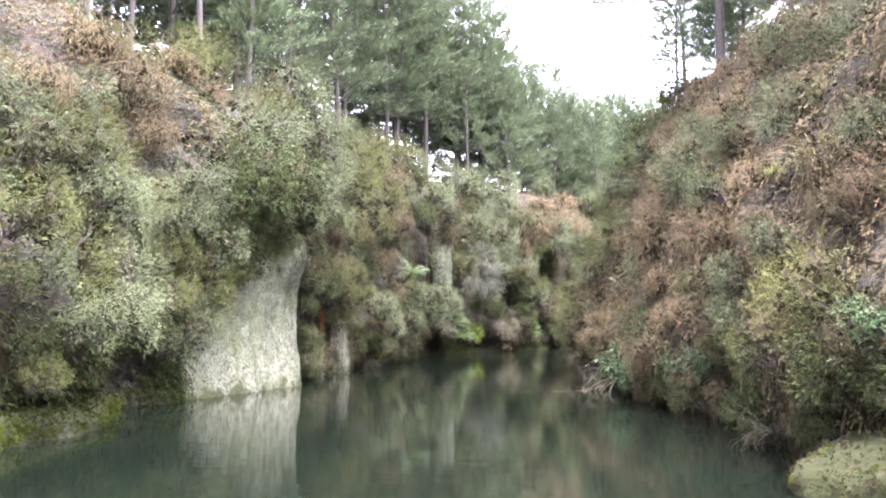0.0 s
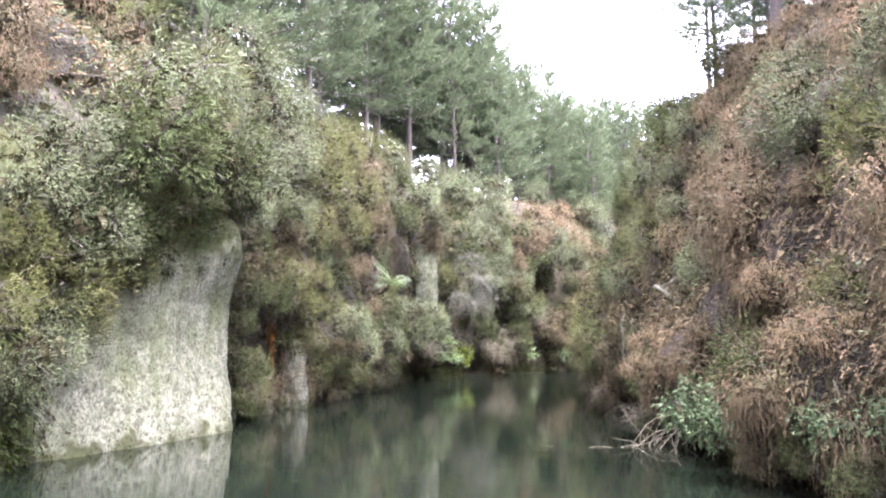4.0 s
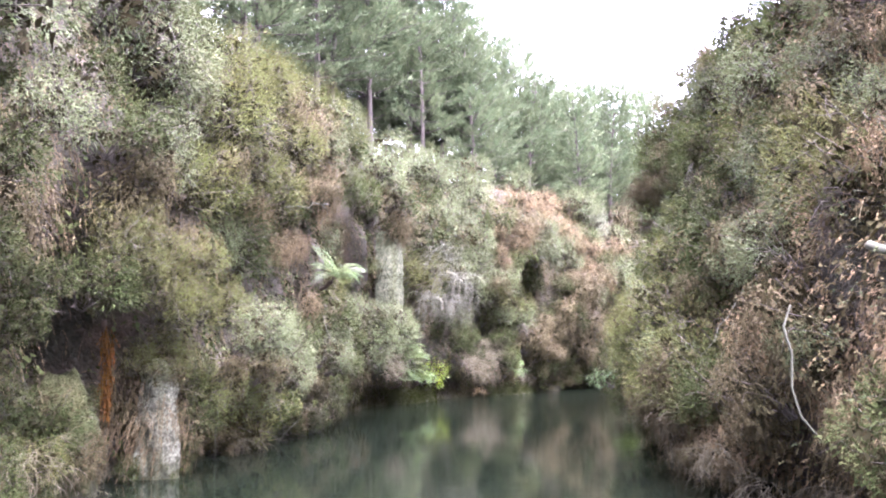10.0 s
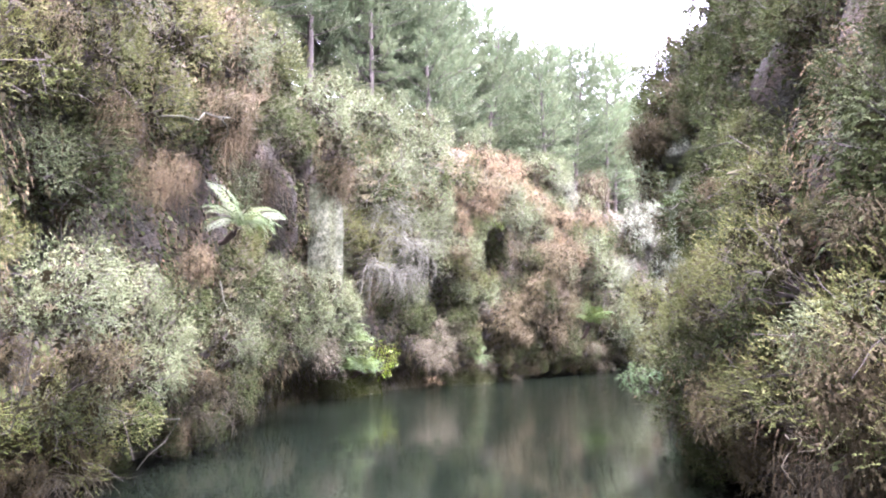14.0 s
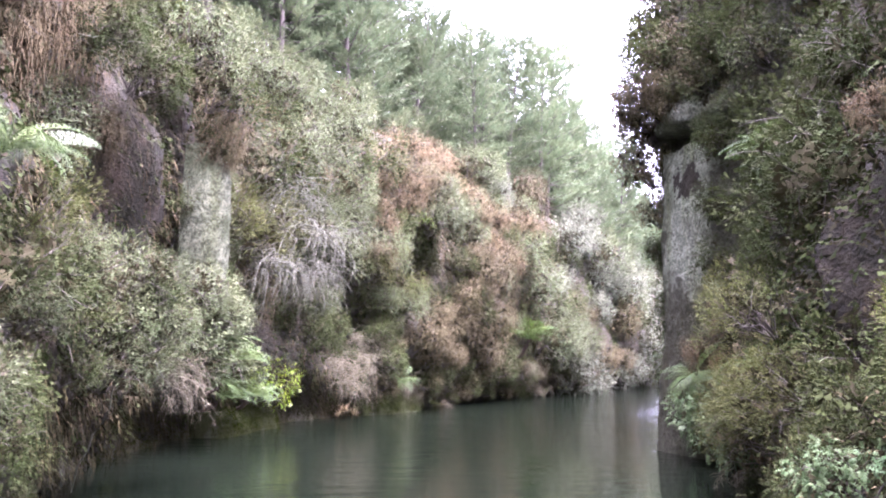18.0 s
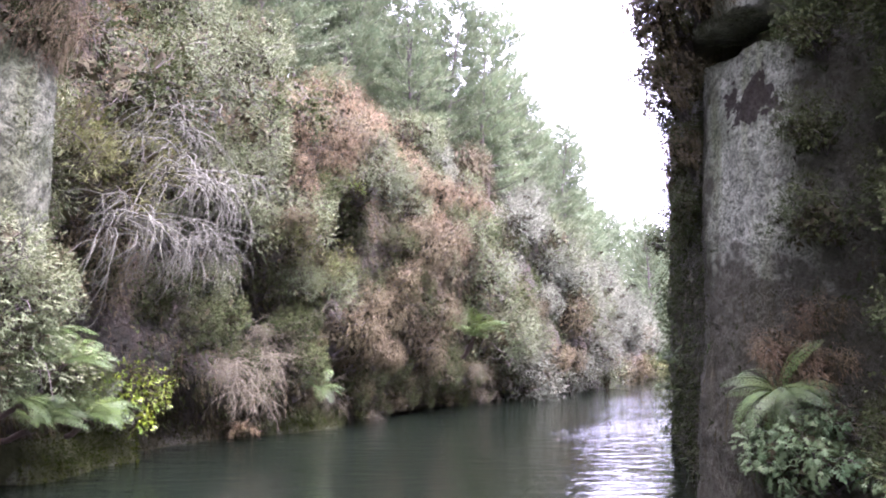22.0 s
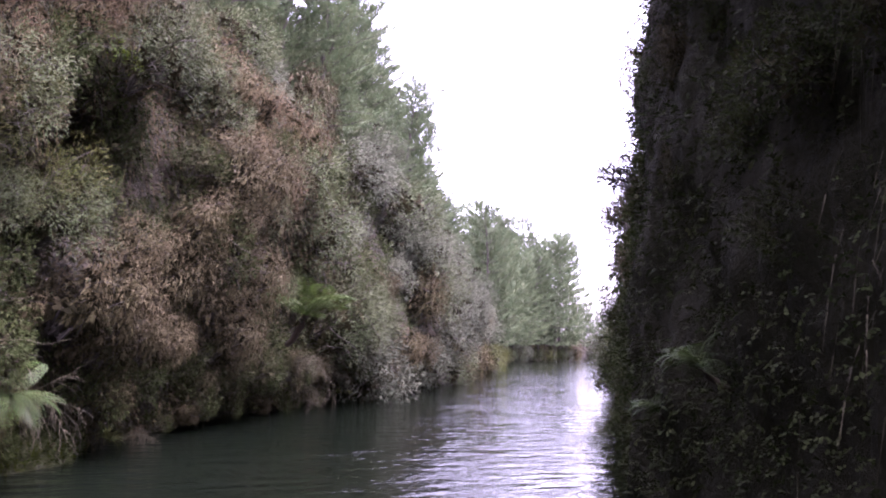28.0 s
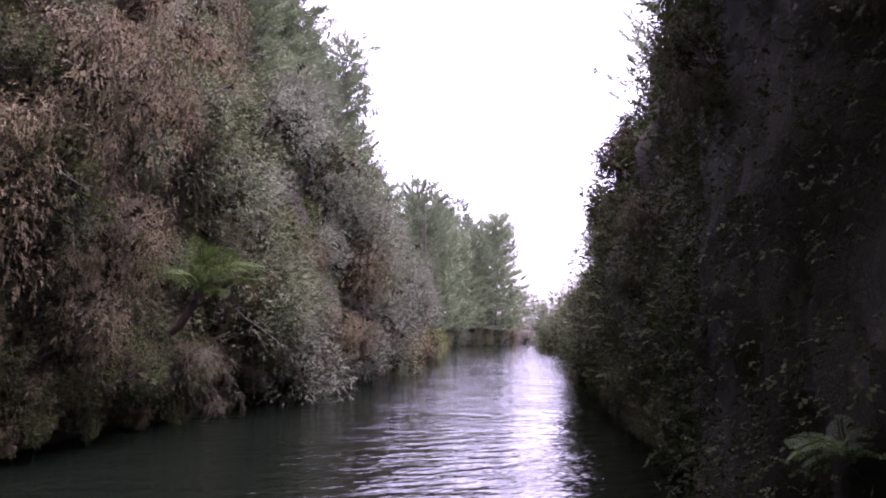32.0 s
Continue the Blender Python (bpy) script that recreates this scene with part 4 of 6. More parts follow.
def ledge_lean(s, z):
    """A rounded brow that sticks out over the slot."""
    return 0.3 - np.abs((z - 6.5) / 0.4) * 0.2 + 0.12 * np.sin(s * 3.1) + 0.06 * np.sin(s * 8.3 + z * 4)


tuff = plan_rock("tuff_cliff", [(-4.9, 15.9), (-4.0, 17.3), (-3.05, 20.3), (-3.0, 20.8), (-3.45, 21.5), (-4.6, 22.0)], -0.4, 4.3, tuff_lean, M_TUFF, "pale speckled tuff cliff rising out of the river", 3, rough=0.07, pits=130)
block = plan_rock("tuff_block", [(-3.34, 25.85), (-3.04, 25.7), (-2.78, 25.76), (-2.64, 26.05), (-3.1, 26.45)], -0.4, 1.6, lambda s, z: -0.1 * np.clip(z, 0, 2), M_BLOCK, "small pale tuff block at the waterline", 5, rough=0.17, pits=25, deep=0.25)
plan_rock("tuff_stub", [(-3.9, 24.1), (-3.5, 24.05), (-3.3, 24.2), (-3.3, 24.5), (-3.8, 24.8)], -0.4, 1.5, lambda s, z: -0.1 * np.clip(z, 0, 2) - 0.25 * np.clip(z - 1.0, 0, 1), M_MOUND, "mossy stub of tuff beside a dark hollow", 6, rough=0.2, pits=10, deep=0.25)
pillar = plan_rock("tuff_pillar", [(-1.3, 42.45), (-0.8, 42.4), (-0.46, 42.62), (-0.36, 43.0), (-0.95, 43.6)], 2.7, 6.1, lambda s, z: 0.06 * np.sin(z * 1.7) - 0.05 * (z - 4), M_PILLAR, "pale lichened tuff pillar among the shrubs", 8, rough=0.09, pits=50, deep=0.3)
face = plan_rock("cliff_face", [(10.2, 38.2), (9.0, 38.5), (8.62, 39.1), (8.42, 40.0), (8.36, 40.9), (8.62, 41.35), (9.6, 41.7)][::-1], -0.4, 5.95, face_lean, M_TUFF_MID, "pale grey tuff cliff face with moss and a dark lichen blotch", 17, rough=0.07, pits=90)
# the wall past the corner carries its shade in the rock colour
rock_face("weathered_cliff", 1, 40.9, 50.5, -0.4, 7.0, 0.15, M_TUFF_SHADE, "tall weathered tuff cliff streaked with moss and climbers", 11, 90, 50, taper=0.04)
plan_rock("ledge", [(9.4, 38.4), (8.72, 39.0), (8.5, 40.0), (8.42, 40.9), (8.75, 41.4), (9.6, 41.8)][::-1], 6.35, 6.8, ledge_lean, M_TUFF_MID, "overhanging brow of tuff above a dark slot", 21, rough=0.2, ragged=0.12, parent=face)
plan_rock("rock_rib", [(9.6, 38.0), (8.75, 37.6), (8.4, 37.15), (8.5, 36.7), (9.3, 36.3)], 0.4, 7.6, face_lean, M_TUFF_SHADE, "mossy rib of weathered tuff behind the ferns", 29, 0.06, 0.12, 40)



def clinging(kind, x, y, z, size, way=(1, 0)):
    """A small plant rooted on a ledge of the rock, leaning out along way."""
    t = math.degrees(math.atan2(way[1], way[0]))
    return plant(kind, x, y, z, size, lean=(way[0] * 30, -way[1] * 30), turn=t + RNG.uniform(-30, 30))


for kind, y, z, s in (("olive", 18.2, 2.5, 0.42), ("dark", 19.2, 3.1, 0.5), ("dark", 18.3, 3.2, 0.7), ("olive", 17.3, 2.1, 0.5), ("dark", 20.3, 3.65, 0.45), ("dark", 19.0, 3.7, 0.7), ("dark", 17.5, 3.0, 0.7), ("olive", 19.8, 3.5, 0.4),
                      ("dark", 20.7, 3.9, 0.55), ("grey", 16.9, 2.7, 0.9), ("dark", 17.9, 2.6, 0.6), ("olive", 17.0, 1.8, 0.6), ("olive", 18.6, 2.9, 0.5), ("dark", 19.5, 3.3, 0.5), ("dark", 18.0, 4.2, 1.3), ("dark", 19.6, 4.3, 1.2), ("grey", 20.8, 4.5, 1.0), ("dark", 18.8, 2.55, 0.28), ("grey", 16.7, 1.7, 0.6), ("olive", 18.7, 3.6, 0.6), ("dark", 17.8, 3.9, 0.9), ("dark", 19.6, 2.75, 0.25)):
    clinging(kind, -4.12 + (y - 17.3) * 0.31, y, z, s, (1, -0.2))
for kind, x, y, z, s in (("dark", -1.0, 42.9, 6.0, 0.7), ("dry", -0.8, 42.8, 6.0, 0.7), ("grey", -0.35, 42.3, 2.4, 0.55), ("dark", -1.35, 42.4, 4.6, 0.4), ("dry", -0.7, 43.0, 6.4, 0.8), ("dark", -0.8, 43.5, 3.4, 0.5), ("olive", -3.1, 26.0, 1.5, 0.5), ("dry", -2.95, 26.1, 1.5, 0.35), ("dark", -2.8, 26.5, 0.7, 0.45), ("olive", -2.75, 26.7, 1.1, 0.5), ("dark", -3.4, 25.65, 0.1, 0.25), ("olive", -3.3, 25.75, 1.5, 0.35)):
    clinging(kind, x, y, z, s, (1, -0.3))
for kind, x, y, z, s in (("brown", 8.35, 41.4, 6.6, 0.95), ("brown", 8.45, 41.6, 5.6, 0.75), ("brown", 8.65, 41.7, 4.7, 0.5), ("dark", 8.85, 41.9, 4.0, 0.45), ("brown", 8.3, 40.8, 6.8, 0.9), ("brown", 8.4, 40.1, 6.75, 0.7), ("brown", 8.5, 39.5, 6.9, 0.6), ("dark", 8.5, 40.5, 7.6, 1.1),
                         ("dark", 8.65, 39.3, 6.8, 0.7), ("dark", 8.7, 38.95, 5.6, 0.65), ("dark", 8.65, 39.0, 4.4, 0.6), ("dark", 8.7, 38.9, 3.3, 0.65), ("rust", 8.5, 39.4, 1.9, 0.5), ("fern", 8.3, 39.3, 1.3, 0.75), ("dark", 8.4, 39.0, 0.6, 0.6), ("broadleaf", 8.3, 38.7, 0.6, 0.7), ("brown", 8.8, 40.6, 7.7, 0.9), ("dark", 9.2, 39.5, 7.6, 0.9)):
    clinging(kind, x, y, z, s, (-1, -0.3))

# ---- named growth ----
# growth of the left bank by kind: y along the river, height, size, metres out
LEFT_GROWTH = [
    ("bright", ((45.7, 0.7, 0.32, 0.6), (45.9, 1.1, 0.5, 0.8), (52.8, 6.3, 0.31, 1.2),)),
    ("brown", ((25.4, 4.1, 0.41, 0.9), (26.7, 1.4, 0.36, 0.9), (28.7, 1.3, 0.48, 0.9), (28.8, 4.9, 0.56, 0.9), (32.3, 0.9, 0.38, 0.5), (34.0, 5.4, 0.64, 0.9), (49.8, 4.5, 0.67, 1.0), (51.6, 2.1, 1.03, 1.0), (52.2, 3.0, 0.62, 1.1), (52.4, 1.6, 0.89, 0.5), (52.5, 0.8, 0.52, 0.5), (53.0, 1.6, 0.63, 0.7), (54.1, 2.6, 1.24, 0.9), (54.1, 3.5, 0.96, 1.0), (54.2, 1.6, 0.78, 0.6), (55.1, 3.9, 0.82, 1.0), (55.5, 5.0, 1.02, 1.0), (55.7, 4.3, 0.6, 1.1), (55.8, 2.4, 0.61, 0.8), (55.8, 4.6, 1.4, 0.9),)),
    ("brown", ((56.1, 1.6, 0.93, 0.5), (59.4, 6.0, 0.81, 0.8), (65.0, 3.6, 0.8, 0.8), (65.5, 0.9, 1.11, 0.7), (66.0, 1.5, 1.02, 0.8), (67.5, 1.4, 0.9, 0.8), (69.5, 3.4, 1.61, 0.6),)),
    ("browntwig", ((37.2, 1.4, 0.52, 1.1), (37.6, 1.7, 0.44, 1.1), (47.4, 1.6, 0.51, 0.9), (47.9, 1.1, 0.67, 1.0), (48.0, 1.6, 0.72, 0.8), (49.5, 1.9, 0.87, 0.7), (49.5, 2.4, 0.72, 0.9), (58.8, 1.4, 0.62, 0.9),)),
    ("dark", ((10.2, 1.9, 0.38, 0.9), (10.7, 1.1, 0.43, 0.9), (20.6, 1.8, 0.3, 0.9), (21.0, 2.5, 0.43, 0.9), (21.4, 3.3, 0.52, 0.9), (21.6, 0.8, 0.3, 0.9), (22.9, 2.4, 0.34, 0.9), (24.9, 5.4, 0.66, 0.8), (25.1, 4.5, 0.71, 0.8), (26.6, 1.3, 0.33, 0.5), (32.7, 1.4, 0.49, 0.9), (35.6, 1.5, 0.38, 0.9), (36.3, 2.1, 0.4, 0.9), (37.0, 2.5, 0.47, 1.1), (38.0, 6.5, 0.65, 1.1), (42.7, 7.0, 0.87, 1.0), (48.5, 6.1, 0.57, 1.1), (50.0, 1.4, 0.6, 1.1), (50.0, 2.2, 0.59, 1.1), (50.4, 2.4, 0.62, 1.1),)),
    ("dark", ((50.5, 1.7, 0.78, 0.4), (51.7, 3.7, 0.56, 1.1), (53.5, 3.5, 0.61, 1.1), (53.8, 5.0, 0.78, 0.4), (54.6, 5.0, 0.57, 1.1), (61.9, 6.8, 0.9, 0.8), (65.7, 6.8, 0.93, 0.8),)),
    ("dry", ((31.2, 4.7, 0.56, 0.9), (31.6, 3.9, 0.48, 0.9), (31.8, 0.4, 0.37, 0.5), (32.0, 4.1, 0.52, 0.9), (32.1, 2.8, 0.44, 0.7), (34.1, 5.5, 0.68, 0.8), (39.7, 5.5, 0.68, 0.5),)),
    ("dark", ((39.9, 6.4, 0.8, 0.9), (38.9, 6.9, 0.7, 0.9), (41.0, 7.0, 0.8, 0.8), (37.6, 6.2, 0.7, 0.8),)),
    ("grey", ((10.7, 2.0, 0.47, 0.9), (11.1, 1.3, 0.51, 0.9), (11.5, 1.4, 0.68, 0.8), (13.6, 3.3, 0.79, 0.8), (14.4, 3.4, 0.66, 0.8), (15.3, 1.0, 0.48, 0.9), (15.5, 1.2, 0.6, 0.9), (18.1, 4.2, 0.66, 0.8), (19.2, 5.4, 1.51, 0.7), (20.0, 4.3, 0.69, 0.8), (23.1, 4.2, 0.63, 0.9), (26.8, 1.8, 0.36, 1.1), (27.0, 7.6, 1.11, 0.7), (27.1, 1.9, 0.59, 1.4), (27.5, 6.5, 1.35, 0.7), (27.5, 8.7, 1.61, 0.6), (28.2, 2.0, 0.67, 1.2), (28.8, 1.2, 0.48, 1.2), (30.1, 2.1, 0.5, 1.3), (30.6, 1.5, 0.43, 0.9),)),
    ("grey", ((31.6, 1.6, 0.55, 0.9), (32.3, 1.4, 0.47, 0.9), (35.1, 2.1, 0.45, 0.9), (36.4, 3.0, 0.46, 0.9), (36.4, 7.2, 0.93, 0.8), (36.7, 1.5, 0.74, 1.0), (36.7, 2.1, 0.77, 0.8), (36.9, 2.6, 0.64, 0.9), (37.5, 2.0, 0.51, 1.1), (41.3, 2.7, 0.8, 0.9), (42.0, 9.3, 1.35, 0.9), (42.2, 7.8, 1.19, 0.9), (46.9, 9.6, 1.45, 0.9), (47.5, 4.9, 0.72, 1.0), (48.2, 5.6, 0.69, 1.0), (48.2, 9.1, 1.01, 1.0), (48.9, 4.6, 0.7, 1.0), (49.0, 5.6, 0.68, 1.0), (49.3, 5.8, 0.61, 1.1), (50.0, 9.9, 1.57, 0.8),)),
    ("grey", ((50.4, 3.3, 0.61, 1.1), (50.4, 4.7, 1.0, 1.0), (50.4, 9.2, 1.01, 1.0), (50.7, 3.4, 0.58, 1.1), (51.4, 3.2, 0.86, 1.0), (52.4, 10.1, 1.49, 0.9), (53.3, 6.3, 1.11, 0.9), (53.8, 6.7, 0.87, 1.0), (54.2, 7.7, 0.8, 1.0), (54.8, 7.9, 0.79, 1.0), (55.8, 6.2, 0.73, 1.0), (56.0, 7.2, 0.87, 1.0), (60.3, 9.6, 1.58, 0.6), (60.7, 10.3, 1.33, 0.7), (61.5, 2.2, 1.17, 0.7), (62.0, 2.9, 1.07, 0.8), (62.4, 10.1, 1.83, 0.6), (62.7, 1.9, 1.02, 0.8), (62.7, 2.4, 1.09, 0.7), (63.6, 2.9, 1.47, 0.3),)),
    ("grey", ((64.9, 2.3, 1.4, 0.7),)),
    ("olive", ((10.7, 0.7, 0.39, 0.9), (10.8, 2.7, 0.72, 0.8), (13.7, 4.0, 1.09, 0.8), (15.0, 1.8, 0.59, 0.9), (18.0, 2.4, 0.41, 0.5), (18.5, 5.1, 0.56, 0.9), (20.0, 5.3, 0.61, 0.9), (26.0, 1.8, 0.37, 0.9), (26.0, 2.2, 0.6, 1.1), (26.0, 2.9, 0.61, 1.1), (26.4, 2.3, 0.57, 1.2), (26.4, 3.0, 0.42, 1.1), (29.3, 5.9, 1.22, 0.7), (29.8, 5.2, 0.64, 0.9), (29.8, 6.7, 0.83, 0.8), (31.4, 7.4, 0.91, 0.8), (37.5, 9.2, 1.29, 0.7), (39.9, 9.3, 1.43, 0.9), (44.2, 4.7, 0.6, 1.1), (49.9, 4.2, 0.8, 1.0),)),
    ("olive", ((50.7, 4.8, 0.58, 1.1), (51.3, 3.5, 1.03, 1.0),)),
    ("rust", ((14.8, 5.7, 0.7, 0.3), (16.9, 5.3, 0.75, 0.4), (17.7, 6.7, 0.82, 0.3), (20.3, 4.8, 0.3, 1.1), (20.9, 8.1, 0.8, 0.3), (25.5, 2.9, 0.36, 1.0), (50.8, 6.5, 0.56, 0.7), (51.0, 5.9, 0.67, 0.6), (51.2, 7.4, 0.63, 0.6), (52.4, 6.9, 0.74, 0.5), (52.6, 7.6, 0.68, 0.6), (54.2, 9.3, 1.07, 0.5), (57.1, 6.3, 0.63, 1.1), (57.5, 7.3, 0.93, 0.8), (59.0, 10.5, 1.23, 0.4), (59.5, 5.8, 1.07, 0.8), (61.2, 7.8, 1.26, 0.7),)),
    ("silver", ((66.0, 7.8, 1.6, 0.6), (67.8, 8.7, 1.6, 0.6), (68.0, 5.9, 1.37, 0.7), (68.8, 5.4, 1.42, 0.7), (70.1, 9.2, 1.31, 0.7), (70.7, 5.6, 1.48, 0.7), (71.2, 4.4, 1.38, 0.7), (72.2, 6.9, 1.75, 0.6), (78.4, 2.9, 1.4, 0.3), (83.4, 6.4, 1.72, 0.6), (84.8, 3.2, 1.59, 0.6), (85.0, 4.1, 1.68, 0.6),)),
    ("grey", ((46.3, 4.0, 0.6, 0.4), (47.2, 4.9, 0.7, 0.5), (46.0, 5.2, 0.6, 0.4),)),
    ("dark", ((46.8, 3.0, 0.6, 0.5), (45.2, 3.0, 0.5, 0.5), (47.6, 2.0, 0.6, 0.6), (48.8, 2.6, 0.5, 0.7), (48.1, 3.2, 0.6, 0.6),)),
    ("twig", ((44.6, 3.9, 1.05, 1.2), (45.6, 4.8, 1.15, 1.2), (45.9, 5.8, 1.2, 1.1), (46.8, 3.9, 0.9, 1.2),)),
]
# growth of the right bank by kind: y along the river, height, size, metres out
RIGHT_GROWTH = [
    ("broadleaf", ((7.9, 1.3, 0.3, 0.5), (14.0, 0.6, 0.35, 0.4), (16.4, 0.35, 0.5, 0.6), (17.2, 0.45, 0.62, 0.7), (17.9, 0.3, 0.5, 0.6), (13.0, 0.7, 0.4, 0.5), (29.5, 1.1, 0.3, 0.8), (38.4, 1.1, 0.38, 0.7), (39.2, 0.6, 0.6, 0.7),)),
    ("brown", ((8.1, 1.1, 0.32, 0.5), (9.8, 2.4, 0.37, 0.5), (12.4, 1.0, 0.41, 0.5), (17.4, 4.2, 0.34, 0.3), (22.8, 1.1, 0.59, 0.5), (24.0, 5.2, 0.72, 0.4), (25.2, 1.2, 0.62, 0.5), (25.9, 2.3, 0.5, 0.4), (28.0, 0.5, 0.35, 0.5), (55.0, 5.3, 0.67, 0.4),)),
    ("browntwig", ((23.7, 0.6, 0.35, 0.5), (25.8, 0.7, 0.33, 0.5),)),
    ("dark", ((8.0, 0.7, 0.3, 0.5), (15.4, 1.1, 0.3, 0.5), (24.0, 1.1, 0.3, 0.5), (24.3, 4.7, 0.53, 0.5), (24.6, 4.3, 0.52, 0.3), (25.8, 2.3, 0.34, 0.5), (26.6, 4.3, 0.54, 0.5), (26.7, 3.8, 0.53, 0.5), (28.8, 1.6, 0.3, 0.5), (28.8, 5.2, 0.66, 0.4), (29.5, 2.8, 0.31, 0.5), (39.1, 7.5, 0.96, 0.4), (40.2, 9.0, 1.11, 0.3), (41.3, 8.4, 0.95, 0.4), (48.2, 4.5, 0.43, 0.5), (52.0, 2.6, 0.48, 0.5),)),
    ("dry", ((8.8, 1.8, 0.3, 0.5), (17.7, 2.9, 0.34, 0.3), (21.2, 3.2, 0.39, 0.5),)),
    ("grass", ((11.5, 3.3, 0.32, 0.5),)),
    ("grey", ((9.9, 3.4, 0.45, 0.4), (10.2, 2.2, 0.41, 0.5), (11.1, 1.3, 0.4, 0.5), (11.3, 1.9, 0.37, 0.5), (14.2, 4.3, 0.55, 0.4), (11.5, 1.5, 0.33, 0.5), (12.1, 3.1, 0.41, 0.5), (16.1, 4.0, 0.44, 0.5), (22.2, 1.6, 0.4, 0.5), (22.8, 2.6, 0.54, 0.5), (24.2, 5.0, 0.68, 0.4), (25.1, 5.2, 0.78, 0.4), (29.6, 6.5, 0.68, 0.4),)),
    ("olive", ((8.8, 1.5, 0.31, 0.5), (9.6, 1.0, 0.4, 0.5), (12.1, 0.7, 0.42, 0.5), (12.3, 1.0, 0.36, 0.5), (17.6, 0.7, 0.32, 0.5), (26.8, 2.7, 0.3, 0.5), (27.0, 2.2, 0.7, 0.8), (27.4, 1.0, 0.6, 0.8), (28.9, 2.0, 0.65, 0.7), (28.0, 3.1, 0.6, 0.6), (29.0, 5.3, 0.53, 0.5), (29.1, 1.8, 0.58, 0.5), (29.3, 2.4, 0.36, 0.6), (30.9, 4.4, 0.42, 0.5), (31.6, 1.4, 0.6, 0.8), (32.0, 2.1, 0.5, 0.7), (32.8, 1.4, 0.55, 0.7),)),
    ("rust", ((9.6, 2.7, 0.37, 0.5), (11.5, 2.6, 0.39, 0.3), (11.9, 2.6, 0.3, 0.3), (14.3, 4.3, 0.5, 0.3), (14.4, 1.5, 0.43, 0.3), (15.9, 3.3, 0.39, 0.3), (16.1, 2.2, 0.43, 0.3), (16.3, 2.1, 0.34, 0.3), (17.4, 3.7, 0.4, 0.3), (17.8, 1.5, 0.49, 0.3), (17.9, 4.9, 0.56, 0.3), (18.2, 3.8, 0.36, 0.3), (18.3, 1.6, 0.35, 0.3), (18.7, 1.1, 0.35, 0.5), (19.1, 1.1, 0.33, 0.5), (19.5, 1.5, 0.3, 0.5), (20.9, 3.0, 0.45, 0.3), (31.3, 3.8, 0.35, 0.5),)),
    ("dark", ((28.8, 1.2, 0.35, 0.5), (29.4, 1.7, 0.4, 0.4), (30.2, 1.0, 0.4, 0.4),)),
    ("grey", ((24.8, 2.6, 0.55, 0.5), (25.4, 1.5, 0.5, 0.6), (26.4, 3.4, 0.6, 0.4), (23.6, 3.2, 0.5, 0.4), (24.4, 3.9, 0.6, 0.4),)),
]
for side, growth in ((-1, LEFT_GROWTH), (1, RIGHT_GROWTH)):
    for kind, places in growth:
        for y, z, size, out in places:
            on_bank(kind, side, y, z, size, out=out)

for k, x, y, z, size in (("olive", -3.0, 25.9, 2.3, 0.6), ("olive", -3.2, 25.2, 2.75, 0.45), ("dark", -3.5, 25.3, 2.55, 0.5), ("dark", -3.55, 24.9, 2.5, 0.5), ("dark", -3.4, 24.3, 2.4, 0.6), ("olive", -3.2, 24.6, 3.0, 0.6), ("dark", -3.5, 23.6, 0.9, 0.5), ("olive", -3.3, 22.9, 0.5, 0.4)):
    clinging(k, x, y, z, size, (1, -0.4))
for k, x, y, z, size in (("grey", -4.45, 16.4, 3.3, 0.75), ("olive", -4.5, 16.1, 2.7, 0.6), ("grey", -4.3, 16.8, 4.0, 0.8), ("dark", -4.2, 17.0, 3.4, 0.6), ("dark", -3.75, 22.7, 1.1, 0.5), ("dark", -3.7, 23.1, 1.9, 0.5), ("olive", -3.4, 26.5, 1.5, 0.45), ("dark", -3.6, 22.5, 2.3, 0.5)):
    clinging(k, x, y, z, size, (1, -0.4))
clinging("fern", -1.6, 33.2, 3.35, 0.8, (1, -0.5))
for y, z in ((44.2, 0.9), (45.0, 1.0), (43.4, 0.9), (50.3, 1.1)):
    on_bank("fern", -1, y, z - 0.2, 0.65, out=0.75)
for y, z, size in ((42.6, 1.9, 0.6), (43.6, 1.5, 0.65), (44.6, 1.7, 0.55), (42.0, 1.1, 0.5)):
    on_bank("fern", -1, y, z, size, out=0.9)
for y, z, size in ((41.6, 1.6, 0.5), (45.2, 1.3, 0.5), (44.3, 2.2, 0.6), (46.8, 2.2, 0.6), (43.2, 2.6, 0.6), (40.4, 1.7, 0.6), (39.0, 1.7, 0.6), (47.6, 2.4, 0.6), (48.6, 1.6, 0.5)):
    on_bank("dark", -1, y, z, size, out=0.8)
on_bank("bright", -1, 45.6, 0.8, 0.55, out=0.9)
on_bank("fern", -1, 58.6, 2.2, 1.2, out=1.35, lean=(10, -8))
for y in (49.4, 49.9, 51.2, 52.6, 54.5):
    on_bank("palegrass", -1, y, 0.15, 0.7)
for y in (40.2, 41.0, 37.4, 36.2, 47.5, 51.8, 50.8):
    on_bank("grass", -1, y, 0.5, 0.8)
